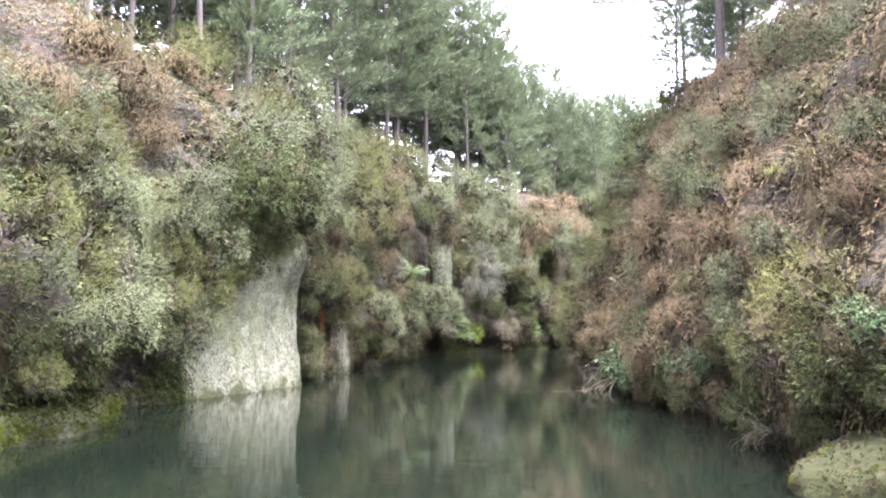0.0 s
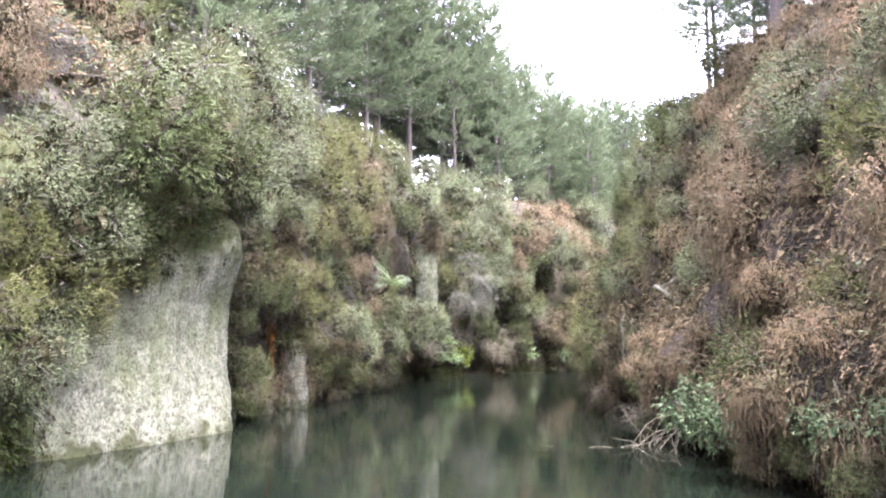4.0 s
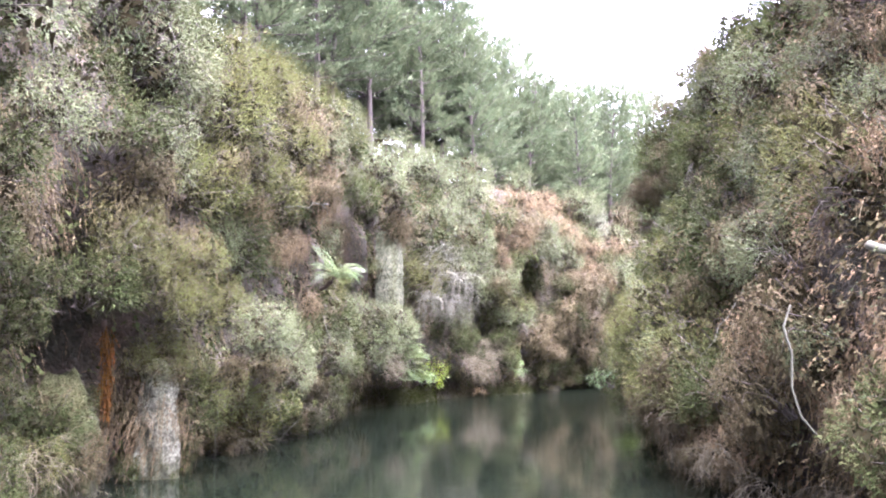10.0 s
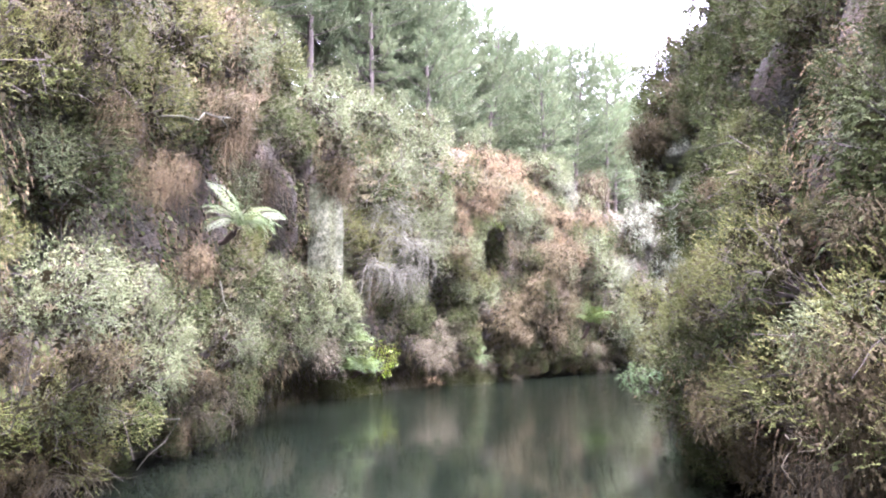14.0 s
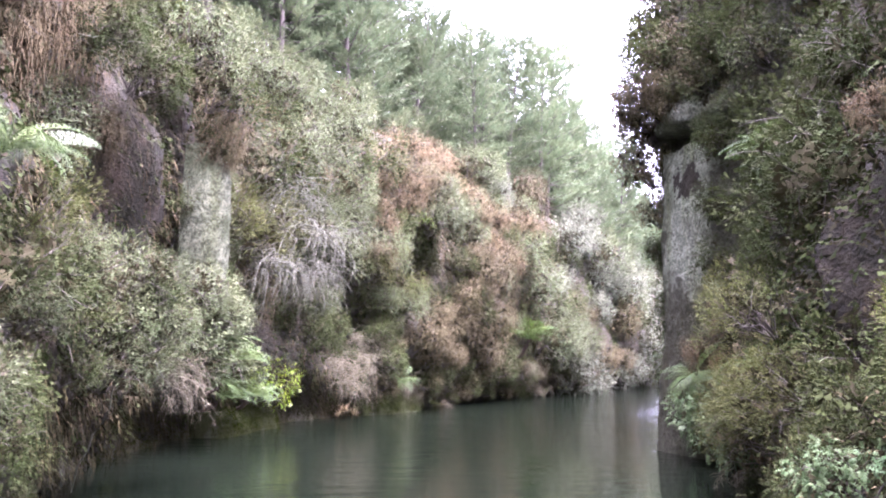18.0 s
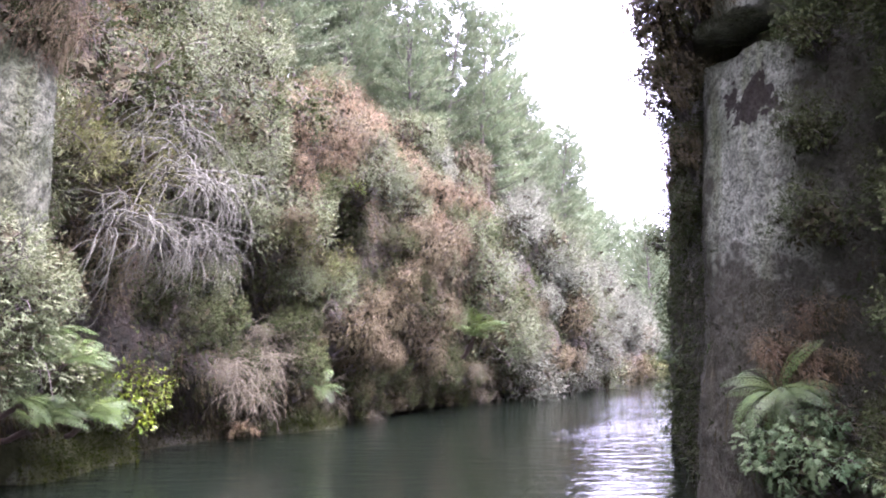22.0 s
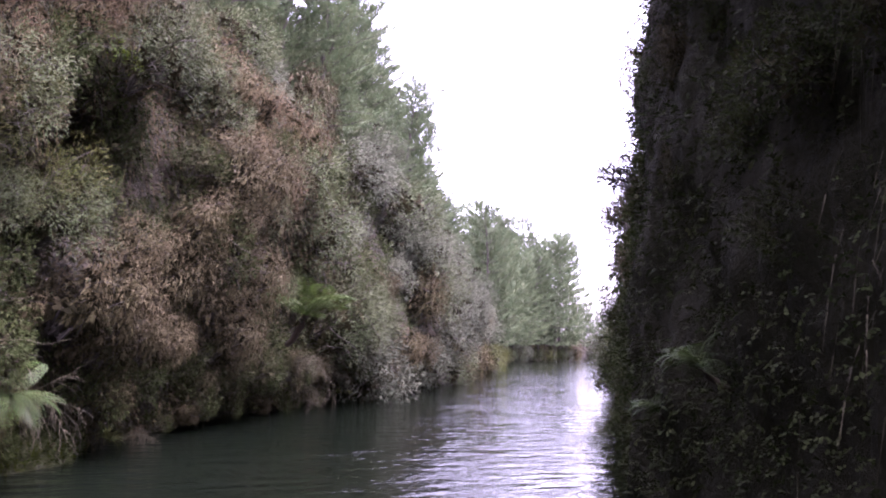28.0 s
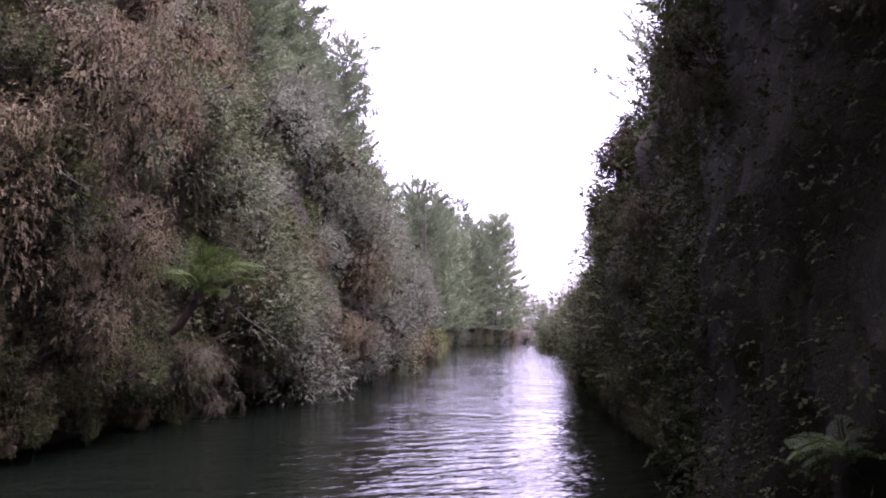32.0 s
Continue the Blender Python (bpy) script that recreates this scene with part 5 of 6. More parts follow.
# ---- left bank, the rest ----
clothe(-1, 6, 16.4, 1.3, 5.6, 1.5, 0.8, {"olive": 4, "grey": 3, "dark": 0.8}, jut=0.7)
clothe(-1, 6, 19, 5.8, 9.3, 1.6, 0.75, {"rust": 5, "olive": 1, "brown": 1})
clothe(-1, 16.5, 23, 7.5, 9.3, 1.5, 1.0, {"grey": 2, "olive": 2, "rust": 1})
clothe(-1, 23, 32, 0.6, 4.6, 1.5, 0.75, {"olive": 3, "grey": 4, "dark": 1, "brown": 2, "dry": 1}, jut=0.9)
clothe(-1, 23.4, 33, 4.6, 9, 1.5, 1.0, {"olive": 4, "grey": 3, "dry": 1.2}, jut=0.9)
clothe(-1, 30, 50, 9.3, 10.8, 1.5, 1.15, {"grey": 3, "olive": 2})
clothe(-1, 31, 36, 0.9, 2.4, 1.3, 0.8, {"grey": 2, "dark": 4, "dry": 1, "brown": 1.5}, jut=0.5)
clothe(-1, 36, 46, 1.7, 2.6, 1.3, 0.7, {"grey": 1, "dark": 5, "brown": 1.5}, jut=1.0)
clothe(-1, 31, 45, 2.4, 5.8, 1.7, 1.05, {"grey": 5, "olive": 2.4, "dark": 1.5, "dry": 1.4}, jut=1.1)
clothe(-1, 31, 45, 5.8, 9.5, 1.6, 0.95, {"grey": 2.5, "olive": 2, "dark": 3, "dry": 2, "brown": 1}, jut=1.1)
clothe(-1, 45.5, 52, 1.4, 4.0, 1.7, 0.9, {"brown": 1.2, "olive": 1, "dark": 4}, jut=1.0)
clothe(-1, 45.5, 52, 4.0, 10, 1.8, 1.1, {"grey": 5, "brown": 0.8, "dry": 0.6, "olive": 1.6, "dark": 1.6}, jut=1.1)
# mostly dark kinds in these low rows, in place of deep shade
clothe(-1, 52, 62, 0.6, 3.2, 1.3, 0.75, {"brown": 3, "dark": 5}, jut=0.3)
clothe(-1, 52, 62, 3.2, 8.2, 1.6, 0.95, {"dry": 0.6, "brown": 2.5, "rust": 2.5, "grey": 3, "olive": 1.6, "dark": 2}, jut=0.8)
clothe(-1, 47, 62, 3.0, 9.0, 1.7, 0.7, {"grey": 3, "brown": 1, "olive": 2, "rust": 1, "dark": 2}, jut=0.8)
clothe(-1, 51, 62, 8, 10.6, 1.6, 0.9, {"rust": 4, "grey": 2, "silver": 1.5})
clothe(-1, 62, 90, 0.6, 8.4, 2.1, 1.4, {"silver": 5, "grey": 4, "brown": 1.5, "dark": 0.8}, jut=0.8)
clothe(-1, 90, 190, 0.6, 6.5, 4, 2.4, {"silver": 2, "grey": 2, "brown": 2})

# ---- right bank, ferns and low growth ----
on_bank("grass", 1, 11.4, 3.4, 1.2)
on_bank("fern", 1, 35.6, 1.4, 0.8, out=0.6)
on_bank("broadleaf", 1, 35.4, 0.6, 0.75, out=0.6)
on_bank("broadleaf", 1, 36.2, 0.9, 0.55, out=0.5)
on_bank("fern", 1, 44.8, 1.65, 0.5, out=0.3)
on_bank("fern", 1, 46.3, 1.1, 0.4, out=0.25)
on_bank("fern", 1, 8.9, 0.5, 0.42, out=0.2)
on_bank("fern", 1, 34.0, 3.9, 0.8, out=0.45)
on_bank("fern", 1, 39.2, 1.2, 0.5, out=0.4)
on_bank("fern", 1, 38.6, 0.8, 0.55, out=0.6)
for k, y, z, s, o in (("dark", 41.6, 7.6, 0.9, 0.6), ("dark", 40.9, 8.6, 1.0, 0.6), ("dark", 38.2, 7.6, 1.0, 0.4), ("dark", 37.6, 5.4, 0.8, 0.3), ("rust", 39.1, 2.3, 0.5, 0.4), ("rust", 39.0, 1.7, 0.45, 0.5)):
    on_bank(k, 1, y, z, s, out=o)

for k, y, z, size, o in (("rust", 21.7, 3.4, 0.55, 0.3), ("rust", 21.2, 4.3, 0.6, 0.3), ("grey", 22.0, 4.0, 0.5, 0.4), ("dark", 38.5, 9.3, 1.0, 0.3), ("brown", 38.9, 10.2, 1.0, 0.2), ("dark", 37.6, 9.8, 1.0, 0.3), ("brown", 40.0, 10.6, 0.9, 0.2), ("rust", 16.8, 3.2, 0.5, 0.3), ("rust", 13.6, 5.0, 0.6, 0.2), ("brown", 14.2, 5.8, 0.6, 0.2)):
    on_bank(k, 1, y, z, size, out=o)

# ---- right bank, the rest ----
clothe(1, 6, 13, 1.1, 7, 1.4, 0.6, {"dark": 0.4, "grey": 1.2, "olive": 0.7, "dry": 2, "rust": 3.5, "brown": 1.5})
clothe(1, 13, 26, 0.5, 9.5, 1.5, 0.75, {"rust": 5, "dry": 3, "grey": 1.6, "brown": 2, "browntwig": 0.4, "olive": 0.5}, jut=0.5)
clothe(1, 8, 27, 0.8, 8.5, 1.5, 0.6, {"rust": 4, "dry": 2.5, "grey": 1.8, "olive": 0.4, "brown": 1}, jut=0.3)
clothe(1, 26, 37, 0.6, 10.5, 1.6, 0.85, {"dark": 5, "olive": 2, "grey": 1}, jut=0.4)
clothe(1, 41.8, 50.5, 3.0, 7.6, 1.2, 0.5, {"dark": 4, "brown": 1}, jut=0.35)
clothe(1, 38, 50, 7.6, 12, 1.8, 0.95, {"dark": 4, "brown": 1})
clothe(1, 50, 62, 2.4, 10, 1.5, 0.65, {"dark": 4, "brown": 1})
clothe(1, 62, 92, 0.8, 8, 2.6, 1.25, {"dark": 3, "grey": 2, "brown": 1})
clothe(1, 92, 190, 0.6, 7, 4, 2.4, {"grey": 3, "dark": 2})

# ---- the fringe along the water ----
# mixes lean to dark leaves so the bank's foot looks shaded
for side, y0, y1, mix in ((-1, 22.5, 46, {"brown": 3, "grey": 0.8, "browntwig": 0.8, "dry": 0.4, "grass": 1, "dark": 5}), (-1, 49.5, 66, {"brown": 2.5, "dark": 5, "dry": 0.4, "browntwig": 0.6, "grass": 0.5}),
                          (1, 12.5, 24, {"dry": 3, "brown": 3, "dark": 2, "rust": 1}), (1, 24, 38, {"dark": 3, "brown": 2, "dry": 1.5, "olive": 1}), (1, 51, 70, {"dark": 3, "dry": 1})):
    for y in np.arange(y0, y1, 0.62):
        if side < 0 and (24.7 < y < 26.5 or 35 < y < 49):
            continue
        on_bank(pick_kind(mix), side, y + RNG.uniform(-0.3, 0.3), RNG.uniform(0.5, 1.2), RNG.uniform(0.4, 0.7), out=RNG.uniform(0.1, 0.5))
for side, y0, y1, mix in ((-1, 22.3, 68, {"dark": 6, "brown": 3, "browntwig": 1.5, "grass": 1.2}), (1, 9, 37, {"dark": 4, "brown": 3, "browntwig": 1.5, "grass": 0.6}), (1, 52, 76, {"dark": 4, "brown": 1})):
    for y in np.arange(y0, y1, 0.75):
        if side < 0 and (24.9 < y < 26.6 or 35 < y < 50):
            continue
        on_bank(pick_kind(mix), side, y + RNG.uniform(-0.35, 0.35), RNG.uniform(0.05, 0.35), RNG.uniform(0.28, 0.48), out=RNG.uniform(0.35, 0.65))
for y in np.arange(5, 16, 1.3):
    on_bank(pick_kind({"dry": 3, "dark": 2, "grass": 1}), -1, y + RNG.uniform(-0.4, 0.4), RNG.uniform(0.9, 1.3), RNG.uniform(0.4, 0.6))
for y in np.arange(8.5, 16, 1.1):
    bent_wood("hanging_root", "thin bare root hanging from the undercut bank", "root", M_BROWNTWIG, [(bank_line(1, y + RNG.uniform(-0.3, 0.3), 1.1, y + RNG.uniform(-0.2, 0.2), RNG.uniform(0.0, 0.4), 0.3, 0.45, 8, 0.1), 0.012, 0.005)])
mound = rock_face("mossy_mound", 1, 6.6, 8.6, -0.3, 0.42, 0.75, M_MOUND, "low mossy mound at the water's edge", 41, 40, 20, taper=0.4)
ledge_0 = rock_face("mossy_ledge", -1, 10.2, 13.6, -0.3, 0.34, 0.3, M_MOUND, "low mossy ledge along the waterline", 43, 50, 20, taper=0.35)
ledge_1 = rock_face("mossy_ledge", -1, 43.6, 46.2, -0.3, 0.55, 0.15, M_MOUND, "mossy ledge under the ferns at the waterline", 45, 40, 20, taper=0.3)
ledge_2 = rock_face("mossy_ledge", -1, 50.0, 52.8, -0.3, 0.5, 0.15, M_MOUND, "mossy ledge beside pale grass at the waterline", 47, 40, 20, taper=0.3)
plant("palegrass", 2.5, 49.05, 0.22, 0.85, turn=0)
litter("moss", -1, 10, 16.5, 0.02, 0.5, 5000, M_MOSS, 0.025, 0.025, "bright green moss along the undercut bank", "moss", off=0.06, patchy=0.4)

for y in np.arange(5, 13, 0.9):
    on_bank(pick_kind({"dry": 3, "dark": 2, "brown": 1}), 1, y + RNG.uniform(-0.3, 0.3), RNG.uniform(0.5, 0.9), RNG.uniform(0.4, 0.6), out=0.25)
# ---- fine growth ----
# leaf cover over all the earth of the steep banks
for side, y0, y1, mat, n, label in ((-1, 4, 72, M_DARK, 34000, "dark leaves of creeping plants covering the bank"), (-1, 4, 72, M_OLD_SHADE, 26000, "old brown leaves covering the bank"),
                                    (1, 3, 27, M_BROWN, 14000, "brown leaves of creeping plants covering the slope"), (1, 25, 37.5, M_DARK, 6000, "dark leaves of creeping plants covering the slope"), (1, 3, 37.5, M_OLD_SHADE, 12000, "old brown leaves covering the slope"), (1, 50.5, 80, M_DARK, 10000, "dark leaves covering the far bank")):
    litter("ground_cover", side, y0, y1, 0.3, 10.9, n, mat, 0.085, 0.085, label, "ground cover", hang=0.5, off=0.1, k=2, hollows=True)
overgrow(mound, "leaf_litter", 1500, M_BROWN, 0.06, 0.03, "brown leaf litter lying on a mossy mound", "leaf litter", lambda y, z: z > 0.0, 0.1)
for rock in (mound, ledge_0, ledge_1, ledge_2):
    overgrow(rock, "moss", 1200 if rock is mound else 2600, M_MOSS, 0.05, 0.022, "deep green moss cushion over a low rock", "moss", lambda y, z: z > 0.0, 0.1)
overgrow(pillar, "moss", 900, M_MOSS, 0.05, 0.022, "green moss tufts on the tuff pillar", "moss", lambda y, z: np.sin(z * 3.1) + np.sin(y * 7 + z) > 0.5, 0.4)
overgrow(block, "moss", 500, M_MOSS, 0.06, 0.025, "green moss round the foot of the small block", "moss", lambda y, z: (z < 0.2) | (z > 1.2), 0.2)
overgrow(tuff, "moss_tuft", 420, M_DARK, 0.045, 0.02, "small dark moss tufts scattered over the pale cliff", "moss", lambda y, z: z > 0.4, 0.3)
overgrow(tuff, "moss", 500, M_MOSS, 0.05, 0.022, "green moss along the wet foot of the cliff", "moss", lambda y, z: z < 0.12, 0.1)
overgrow(tuff, "cliff_moss", 3000, M_DARK, 0.1, 0.035, "dark moss and small ferns draped over the cliff", "moss", lambda y, z: z > 3.1 - np.clip(19.6 - y, 0, 3) * 0.42, 0.7)
overgrow(face, "climber", 4500, M_DARK, 0.08, 0.03, "small dark climber leaves clinging to the cliff face", "climber", lambda y, z: (y - 40.55 - (z - 2.4) * 0.1 > 0) | (z < 2.9) | (y < 39.2), 0.5)
overgrow(face, "dry_stalk", 500, M_BROWN, 0.2, 0.012, "dry brown stalks hanging on the cliff face", "climber", lambda y, z: z < 3.2, 1.5)
litter("moss", -1, 6, 16.6, 0.0, 0.7, 5000, M_MOSS, 0.03, 0.03, "bright green moss on the wet foot of the bank", "moss", off=0.05, patchy=0.5)
litter("moss", -1, 36, 60, 0.0, 0.6, 6000, M_MOSS, 0.035, 0.03, "green moss and seepage plants at the waterline", "moss", off=0.05, patchy=0.6)
litter("cliff_moss", -1, 16.4, 22.4, 2.7, 4.6, 3500, M_OLIVE, 0.1, 0.035, "dark moss and fern draped over the top of the cliff", "moss", hang=1.2, off=0.22, patchy=0.45)
litter("undergrowth", -1, 7, 16.5, 0.15, 1.7, 5000, M_DARK, 0.09, 0.045, "dark ferny growth in the undercut bank", "undergrowth", hang=0.6, off=0.15)
litter("undergrowth", 1, 7, 24, 0.05, 1.3, 5000, M_BROWN, 0.09, 0.025, "dry stalks and roots hanging at the water's edge", "undergrowth", hang=1.2, off=0.15)
litter("undergrowth", -1, 7, 16.5, 0.4, 9.2, 4000, M_OLIVE, 0.12, 0.05, "olive undergrowth between the shrubs", "undergrowth", off=0.2)
litter("undergrowth", -1, 35.5, 53, 0.05, 1.5, 6000, M_OLD_SHADE, 0.09, 0.03, "dark dead stalks and roots in the undercut bank", "undergrowth", hang=1.4, off=0.15, hollows=True)
# litter in the dark tone, standing in for shade low on this stretch
litter("undergrowth", -1, 49, 62, 0.2, 4.0, 4000, M_OLD_SHADE, 0.085, 0.03, "dark dead leaves hanging low on the bank", "undergrowth", hang=1.0, off=0.2, hollows=True)
litter("undergrowth", -1, 22.8, 50, 0.3, 9.5, 4500, M_BROWN, 0.09, 0.028, "dry fern and leaf litter hanging on the bank", "undergrowth", hang=1.0, off=0.2)
litter("undergrowth", -1, 22.8, 66, 0.3, 9.5, 6000, M_DARK, 0.08, 0.05, "small-leaved growth creeping over the bank", "undergrowth", off=0.25, patchy=0.5)
litter("undergrowth", -1, 49, 66, 0.3, 10.2, 15000, M_BROWN, 0.09, 0.045, "brown climber leaves covering the steep bank", "undergrowth", hang=0.5, off=0.22)
litter("hanging_frond", -1, 46, 66, 0.8, 10.2, 3500, M_DRY, 0.13, 0.02, "dry brown fern fronds hanging down the bank", "dry fern", hang=1.6, off=0.2, k=5)
litter("hanging_frond", -1, 22.8, 46, 0.8, 9.5, 6000, M_DRY, 0.12, 0.02, "dry fern fronds hanging between the shrubs", "dry fern", hang=1.6, off=0.2, k=5, patchy=0.3)
litter("hanging_frond", -1, 52, 64, 4.0, 9.8, 7000, M_RUST, 0.11, 0.022, "rust-brown dead bracken fronds hanging down the bank", "bracken", hang=1.5, off=0.28, k=4, patchy=0.35)
litter("undergrowth", -1, 6, 23, 3.0, 9.2, 9000, M_GREY, 0.1, 0.04, "grey-green undergrowth between the shrubs", "undergrowth", off=0.25)
litter("undergrowth", -1, 44, 70, 0.4, 10.2, 14000, M_DARK, 0.06, 0.036, "dark green leaves creeping over the steep bank", "undergrowth", off=0.3, patchy=0.35)
litter("undergrowth", -1, 44, 70, 0.4, 10.2, 9000, M_GREY, 0.06, 0.036, "grey-green leaves creeping over the steep bank", "undergrowth", off=0.3, patchy=0.6)
litter("undergrowth", 1, 3, 30, 0.4, 9.6, 12000, M_GREY, 0.05, 0.03, "small grey-green leaves among the bracken", "undergrowth", off=0.3, patchy=0.55)
litter("bracken_litter", -1, 2, 20, 5.5, 9.6, 9000, M_RUST, 0.14, 0.06, "dead bracken litter on the upper slope", "bracken", off=0.12)
litter("bracken_litter", -1, 46, 66, 6.5, 11.4, 14000, M_RUST, 0.1, 0.05, "dead bracken litter on the upper slope above the bend", "bracken", off=0.2)
litter("hanging_frond", 1, 5, 28, 0.8, 9.5, 7000, M_DRY, 0.11, 0.018, "straw-coloured dry fern fronds hanging on the slope", "dry fern", hang=1.3, off=0.22, k=5, patchy=0.25)
litter("bracken_litter", 1, 4, 30, 0.3, 9.8, 42000, M_RUST, 0.065, 0.032, "dead bracken litter over the slope", "bracken", hang=0.5, off=0.2, hollows=True)
litter("undergrowth", 1, 3, 38, 0.3, 9.6, 20000, M_BROWN, 0.06, 0.034, "brown creeping growth on the slope", "undergrowth", off=0.25, patchy=0.4)
litter("undergrowth", 1, 24, 38.5, 0.3, 10.5, 6000, M_DARK, 0.1, 0.06, "dark green growth under the shrubs", "undergrowth", off=0.25)
litter("climber", 1, 38.4, 41.6, 0.1, 7.0, 9000, M_DARK, 0.05, 0.045, "small dark climber leaves clinging to the cliff", "climber", hang=0.5, off=0.16, blur=0.3, only=lambda y, z: (y - 40.55 - (z - 2.4) * 0.1 > 0) | (z < 1.6) | (y < 39.2))
for x, y, z, s in ((8.45, 37.0, 6.6, 0.7), (8.5, 36.9, 5.2, 0.45), (8.4, 37.3, 3.2, 0.5), (8.7, 37.6, 4.6, 0.5), (8.4, 37.0, 2.2, 0.6), (8.9, 37.9, 6.0, 0.7), (9.0, 38.1, 3.6, 0.6)):
    clinging("dark", x, y, z, s, (-1, -0.3))
litter("climber", 1, 41.2, 51.5, 0.1, 11.5, 22000, M_DARK, 0.06, 0.05, "small dark climber leaves clinging to the cliff", "climber", hang=0.3, off=0.25, patchy=0.35, blur=0.3)
litter("climber_stalk", 1, 38.6, 42.5, 0.1, 5.5, 500, M_BROWNTWIG, 0.25, 0.012, "dry hanging climber stalks on the cliff", "climber", hang=2.0, off=0.3, patchy=0.55)
litter("undergrowth", 1, 51, 76, 0.2, 9.5, 8000, M_DARK, 0.16, 0.09, "dark growth under the shrubs", "undergrowth", off=0.3)

# ---- dead wood ----
bent_wood("fallen_log", "bleached fallen log lying on the bracken slope", "log", M_PALE,
          [(np.array([(4.66, 21.32, 2.53), (4.76, 21.08, 2.42), (4.84, 20.85, 2.28), (4.99, 20.69, 2.15), (5.08, 20.5, 2.03)]), 0.045, 0.03), (np.array([(4.72, 21.2, 2.48), (4.89, 21.12, 2.58), (5.08, 21.14, 2.71), (5.33, 21.04, 2.76)]), 0.034, 0.018)])
bent_wood("hanging_vine", "pale bare vine stem hanging down the slope", "vine", M_PALE, [(np.array([(4.2, 21.9, 2.05), (4.1, 21.85, 1.85), (4.14, 21.8, 1.6), (4.12, 21.8, 1.3), (4.16, 21.75, 1.05), (4.3, 21.7, 0.85)]), 0.014, 0.009)])
bent_wood("hanging_vine", "pale bare vine stem hanging down the slope", "vine", M_PALE, [(bank_line(1, 24.6, 3.0, 24.4, 1.6, 0.8, 0.9, 9, 0.05), 0.009, 0.006)])
for y, z in ((27.9, 1.9), (30.6, 1.6), (32.8, 2.6), (36.6, 1.5)):
    bent_wood("hanging_vine", "thin pale vine stem hanging to the water", "vine", M_PALE, [(bank_line(-1, y, z, y + 0.1, 0.05, 1.0, 0.6, 9, 0.06), 0.012, 0.008)])
dead = bent_wood("dead_fern_trunk", "orange-brown dead fern trunk with a ragged skirt in a dark hollow", "dead trunk", M_FIBRE,
                 [(np.array([(-3.48, 25.1, 2.15), (-3.44, 25.14, 1.8), (-3.46, 25.12, 1.4), (-3.44, 25.16, 1.0)]), 0.035, 0.045)])
q = np.array([-3.42, 25.1, 0.0]) + RNG.normal(0, 0.035, (150, 3)) + np.array([0, 0, 1.0]) * RNG.uniform(1.1, 2.1, (150, 1))
part("dead_fronds", sprays(q, np.array([0.15, -0.15, -1.0]) + RNG.normal(0, 0.18, (150, 3)), RNG.normal(0, 1, (150, 3)), 0.22, 0.035, 4, RNG, 0.2, 0.4), M_SKIRT, dead, "orange-brown dead fronds")
bent_wood("broken_stump", "broken stump with a raw orange split", "dead trunk", M_ORANGE,
          [(bank_line(-1, 33.2, 3.0, 33.25, 2.0, 0.3, 0.3, 6, 0.02), 0.04, 0.07), (bank_line(-1, 33.2, 2.9, 33.4, 2.75, 0.35, 0.5, 4, 0.02), 0.03, 0.008)])
for y, z, dy in ((31.6, 4.9, 1.2), (27.6, 5.6, -1.0), (37.2, 6.2, 1.0)):
    bent_wood("dead_branch", "bleached dead branch sticking out of the bushes", "branch", M_PALE,
              [(bank_line(-1, y, z, y + dy, z + 0.3, 1.0, 1.4, 9, 0.035), 0.016, 0.005), (bank_line(-1, y + dy * 0.5, z + 0.15, y + dy, z - 0.2, 1.2, 1.4, 7, 0.03), 0.01, 0.004)])
for y, z, dy in ((27.6, 3.3, 1.0), (25.0, 1.0, -1.0), (26.8, 0.8, -1.4), (24.2, 1.1, 1.0)):
    bent_wood("dead_branch", "brown dead branch sticking out of the slope", "branch", M_BROWNTWIG,
              [(bank_line(1, y, z, y + dy, z + 0.25, 0.7, 1.0, 9, 0.06), 0.009, 0.004), (bank_line(1, y + dy * 0.4, z + 0.1, y + dy * 0.9, z - 0.15, 0.8, 1.0, 6, 0.05), 0.006, 0.003),
               (bank_line(1, y + dy * 0.6, z + 0.15, y + dy * 1.1, z + 0.5, 0.85, 0.9, 6, 0.05), 0.005, 0.003)])

# ---- pines on the plateau ----
for y in np.concatenate([np.arange(12, 34, 2.2), np.arange(34, 60, 1.5)]):
    for k in range(2):
        on_bank("tallpine" if y < 34 else "pine", -1, y + RNG.uniform(-1, 1), rim(-1, y) + 0.1, RNG.uniform(0.75, 1.1), out=-(3.5 + 4.5 * k + RNG.uniform(0, 3.5)))
for y in np.arange(21, 58, 2.4):
    on_bank("youngpine" if y > 34 else "pine", -1, y, rim(-1, y) + 0.3, RNG.uniform(0.5, 0.85), out=-(9 + RNG.uniform(0, 8)))
clothe(-1, 21, 44, 9.0, 10.3, 1.7, 1.3, {"grey": 3, "olive": 2})
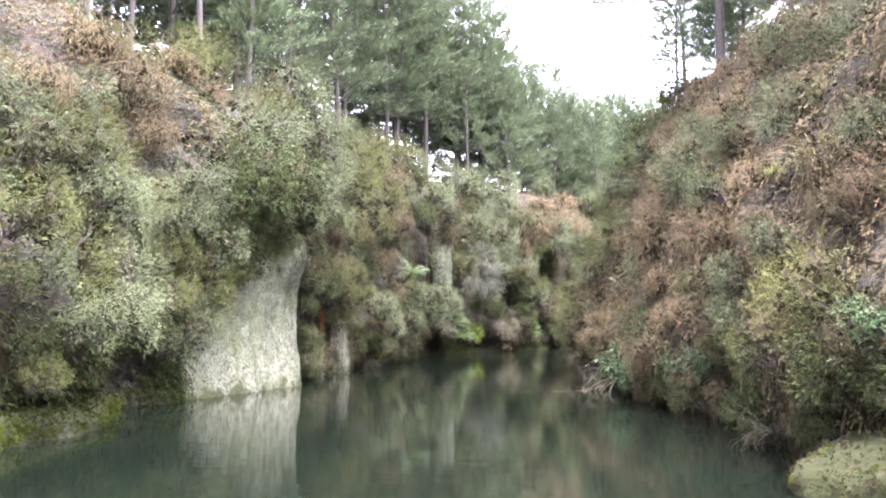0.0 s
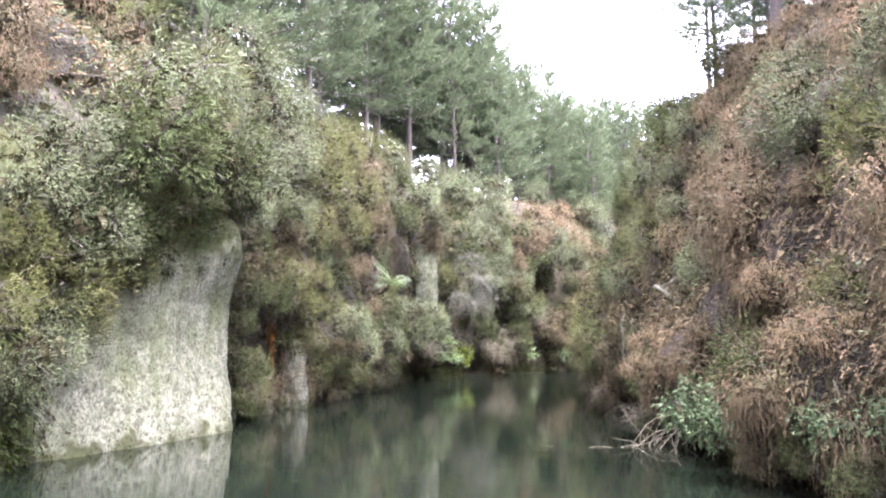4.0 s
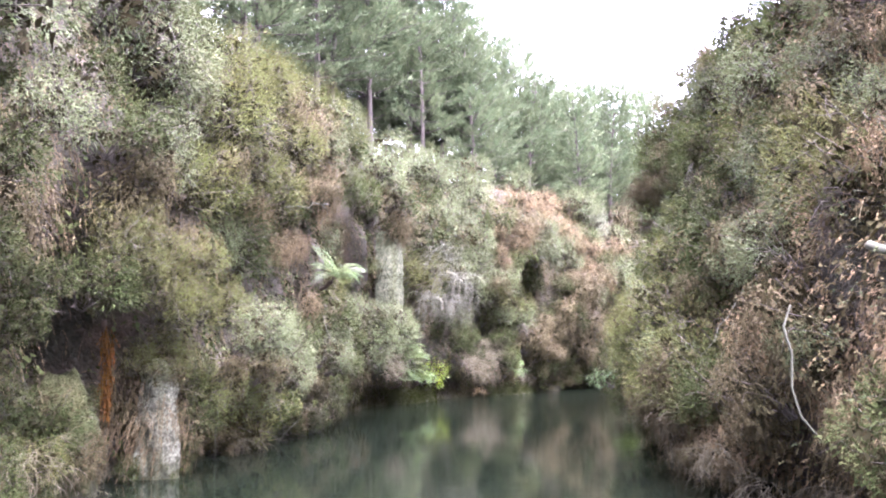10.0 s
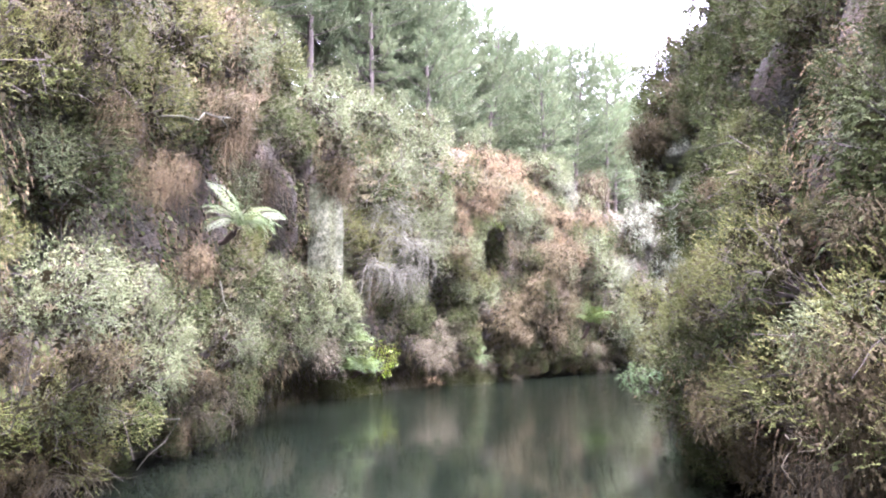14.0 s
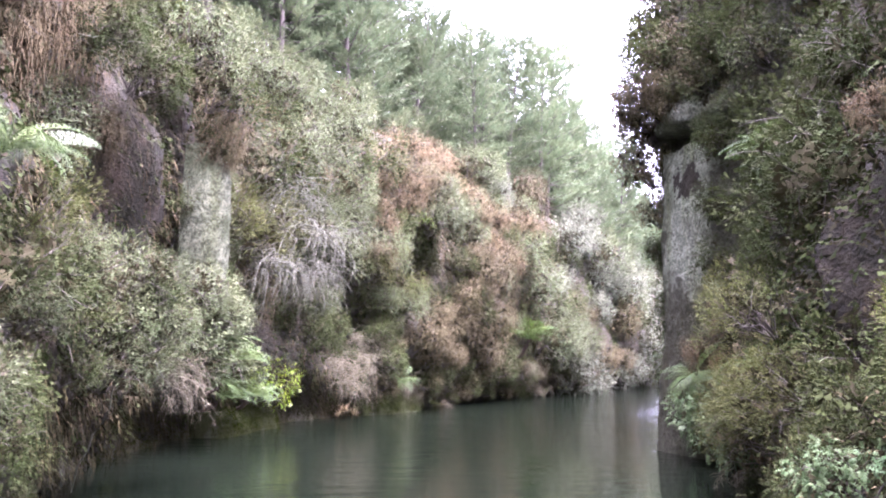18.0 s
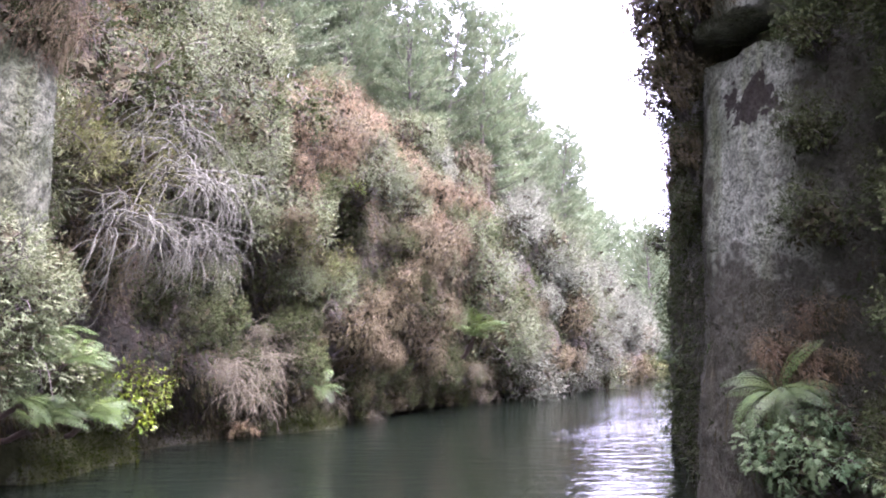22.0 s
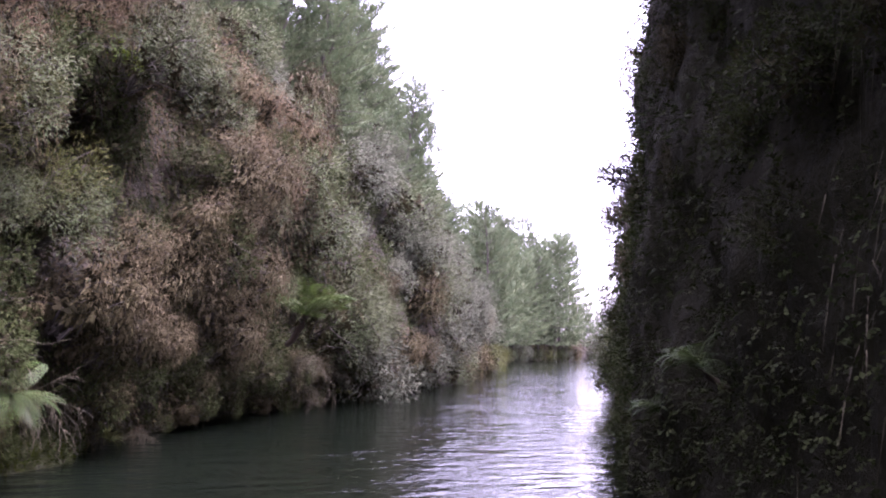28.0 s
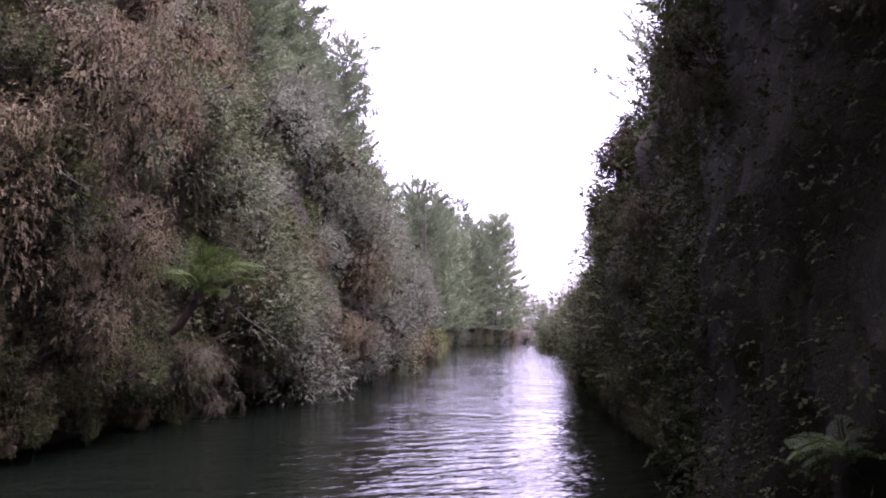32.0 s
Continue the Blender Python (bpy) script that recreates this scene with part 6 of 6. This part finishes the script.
for y in np.arange(57, 94, 2.6):
    on_bank("youngpine", -1, y, rim(-1, y) + 0.1, RNG.uniform(0.7, 0.95), out=-RNG.uniform(0.6, 2.5))
    on_bank("youngpine", -1, y + 1.0, rim(-1, y) + 0.2, RNG.uniform(0.85, 1.1), out=-RNG.uniform(3.0, 6.0))
    on_bank("farpine", -1, y + 1.2, rim(-1, y) + 0.1, RNG.uniform(0.7, 0.9), out=-(6 + RNG.uniform(0, 4)))
for y in np.arange(92, 176, 3.0):
    on_bank(pick_kind({"grey": 2, "silver": 1, "dark": 1, "olive": 1}), -1, y, 0.6, RNG.uniform(1.4, 2.2), out=0.8)
for y in np.arange(108, 176, 3.4):
    big = 0.85 + 0.5 * (y - 108) / 68
    on_bank("farpine", -1, y, 0.7, big * RNG.uniform(0.85, 1.1), out=0.5)
    on_bank("farpine", -1, y + 1.7, rim(-1, y), big * RNG.uniform(0.8, 1.0), out=-2.0)
for y, z, s in ((15.8, 9.3, 0.85), (11.5, 9.0, 0.8), (26.5, 9.2, 0.8), (22.5, 9.3, 0.7), (33.0, 9.2, 0.36), (34.2, 9.6, 0.45), (58, 10, 0.7), (66, 9, 0.7), (74, 8, 0.7)):
    on_bank("pine", 1, y, z, s)
for y, back, size in ((24.4, 0.3, 0.5), (25.6, 1.6, 0.55), (28.2, 0.2, 0.42), (30.2, -0.2, 0.34), (31.6, 0.2, 0.36), (20.5, 1.5, 0.5), (17.5, 1.0, 0.5), (14.5, 1.8, 0.55), (22.4, 2.6, 0.6), (34.5, 0.5, 0.4)):
    on_bank("youngpine", 1, y, rim(1, y) - 0.2, size, out=-back)
limb = sweep(RNG, (8.0, 24.1, 10.9), (-1.0, -0.05, -0.2), 3.4, 9, 0.08, 0.01)
dead_limb = bent_wood("pine_limb", "long drooping pine limb with sparse needles", "branch", M_BARK, [(limb, 0.05, 0.012)])
q = limb[RNG.integers(4, 9, 50)] + RNG.normal(0, 0.12, (50, 3))
part("needles", sprays(q, np.array([-1.0, 0, 0.3]) + RNG.normal(0, 0.5, (50, 3)), RNG.normal(0, 1, (50, 3)), 0.35, 0.12, 6, RNG, -0.1, 0.5, 0.5), M_PINE, dead_limb)
for y in np.arange(130, 215, 8):
    on_bank("farpine", 1, y, rim(1, y), RNG.uniform(0.35, 0.5), out=-2.0)
for y in np.arange(178, 235, 8):
    on_bank("farpine", -1, y, 2.0, RNG.uniform(0.5, 0.7), out=0)
drop_unused()
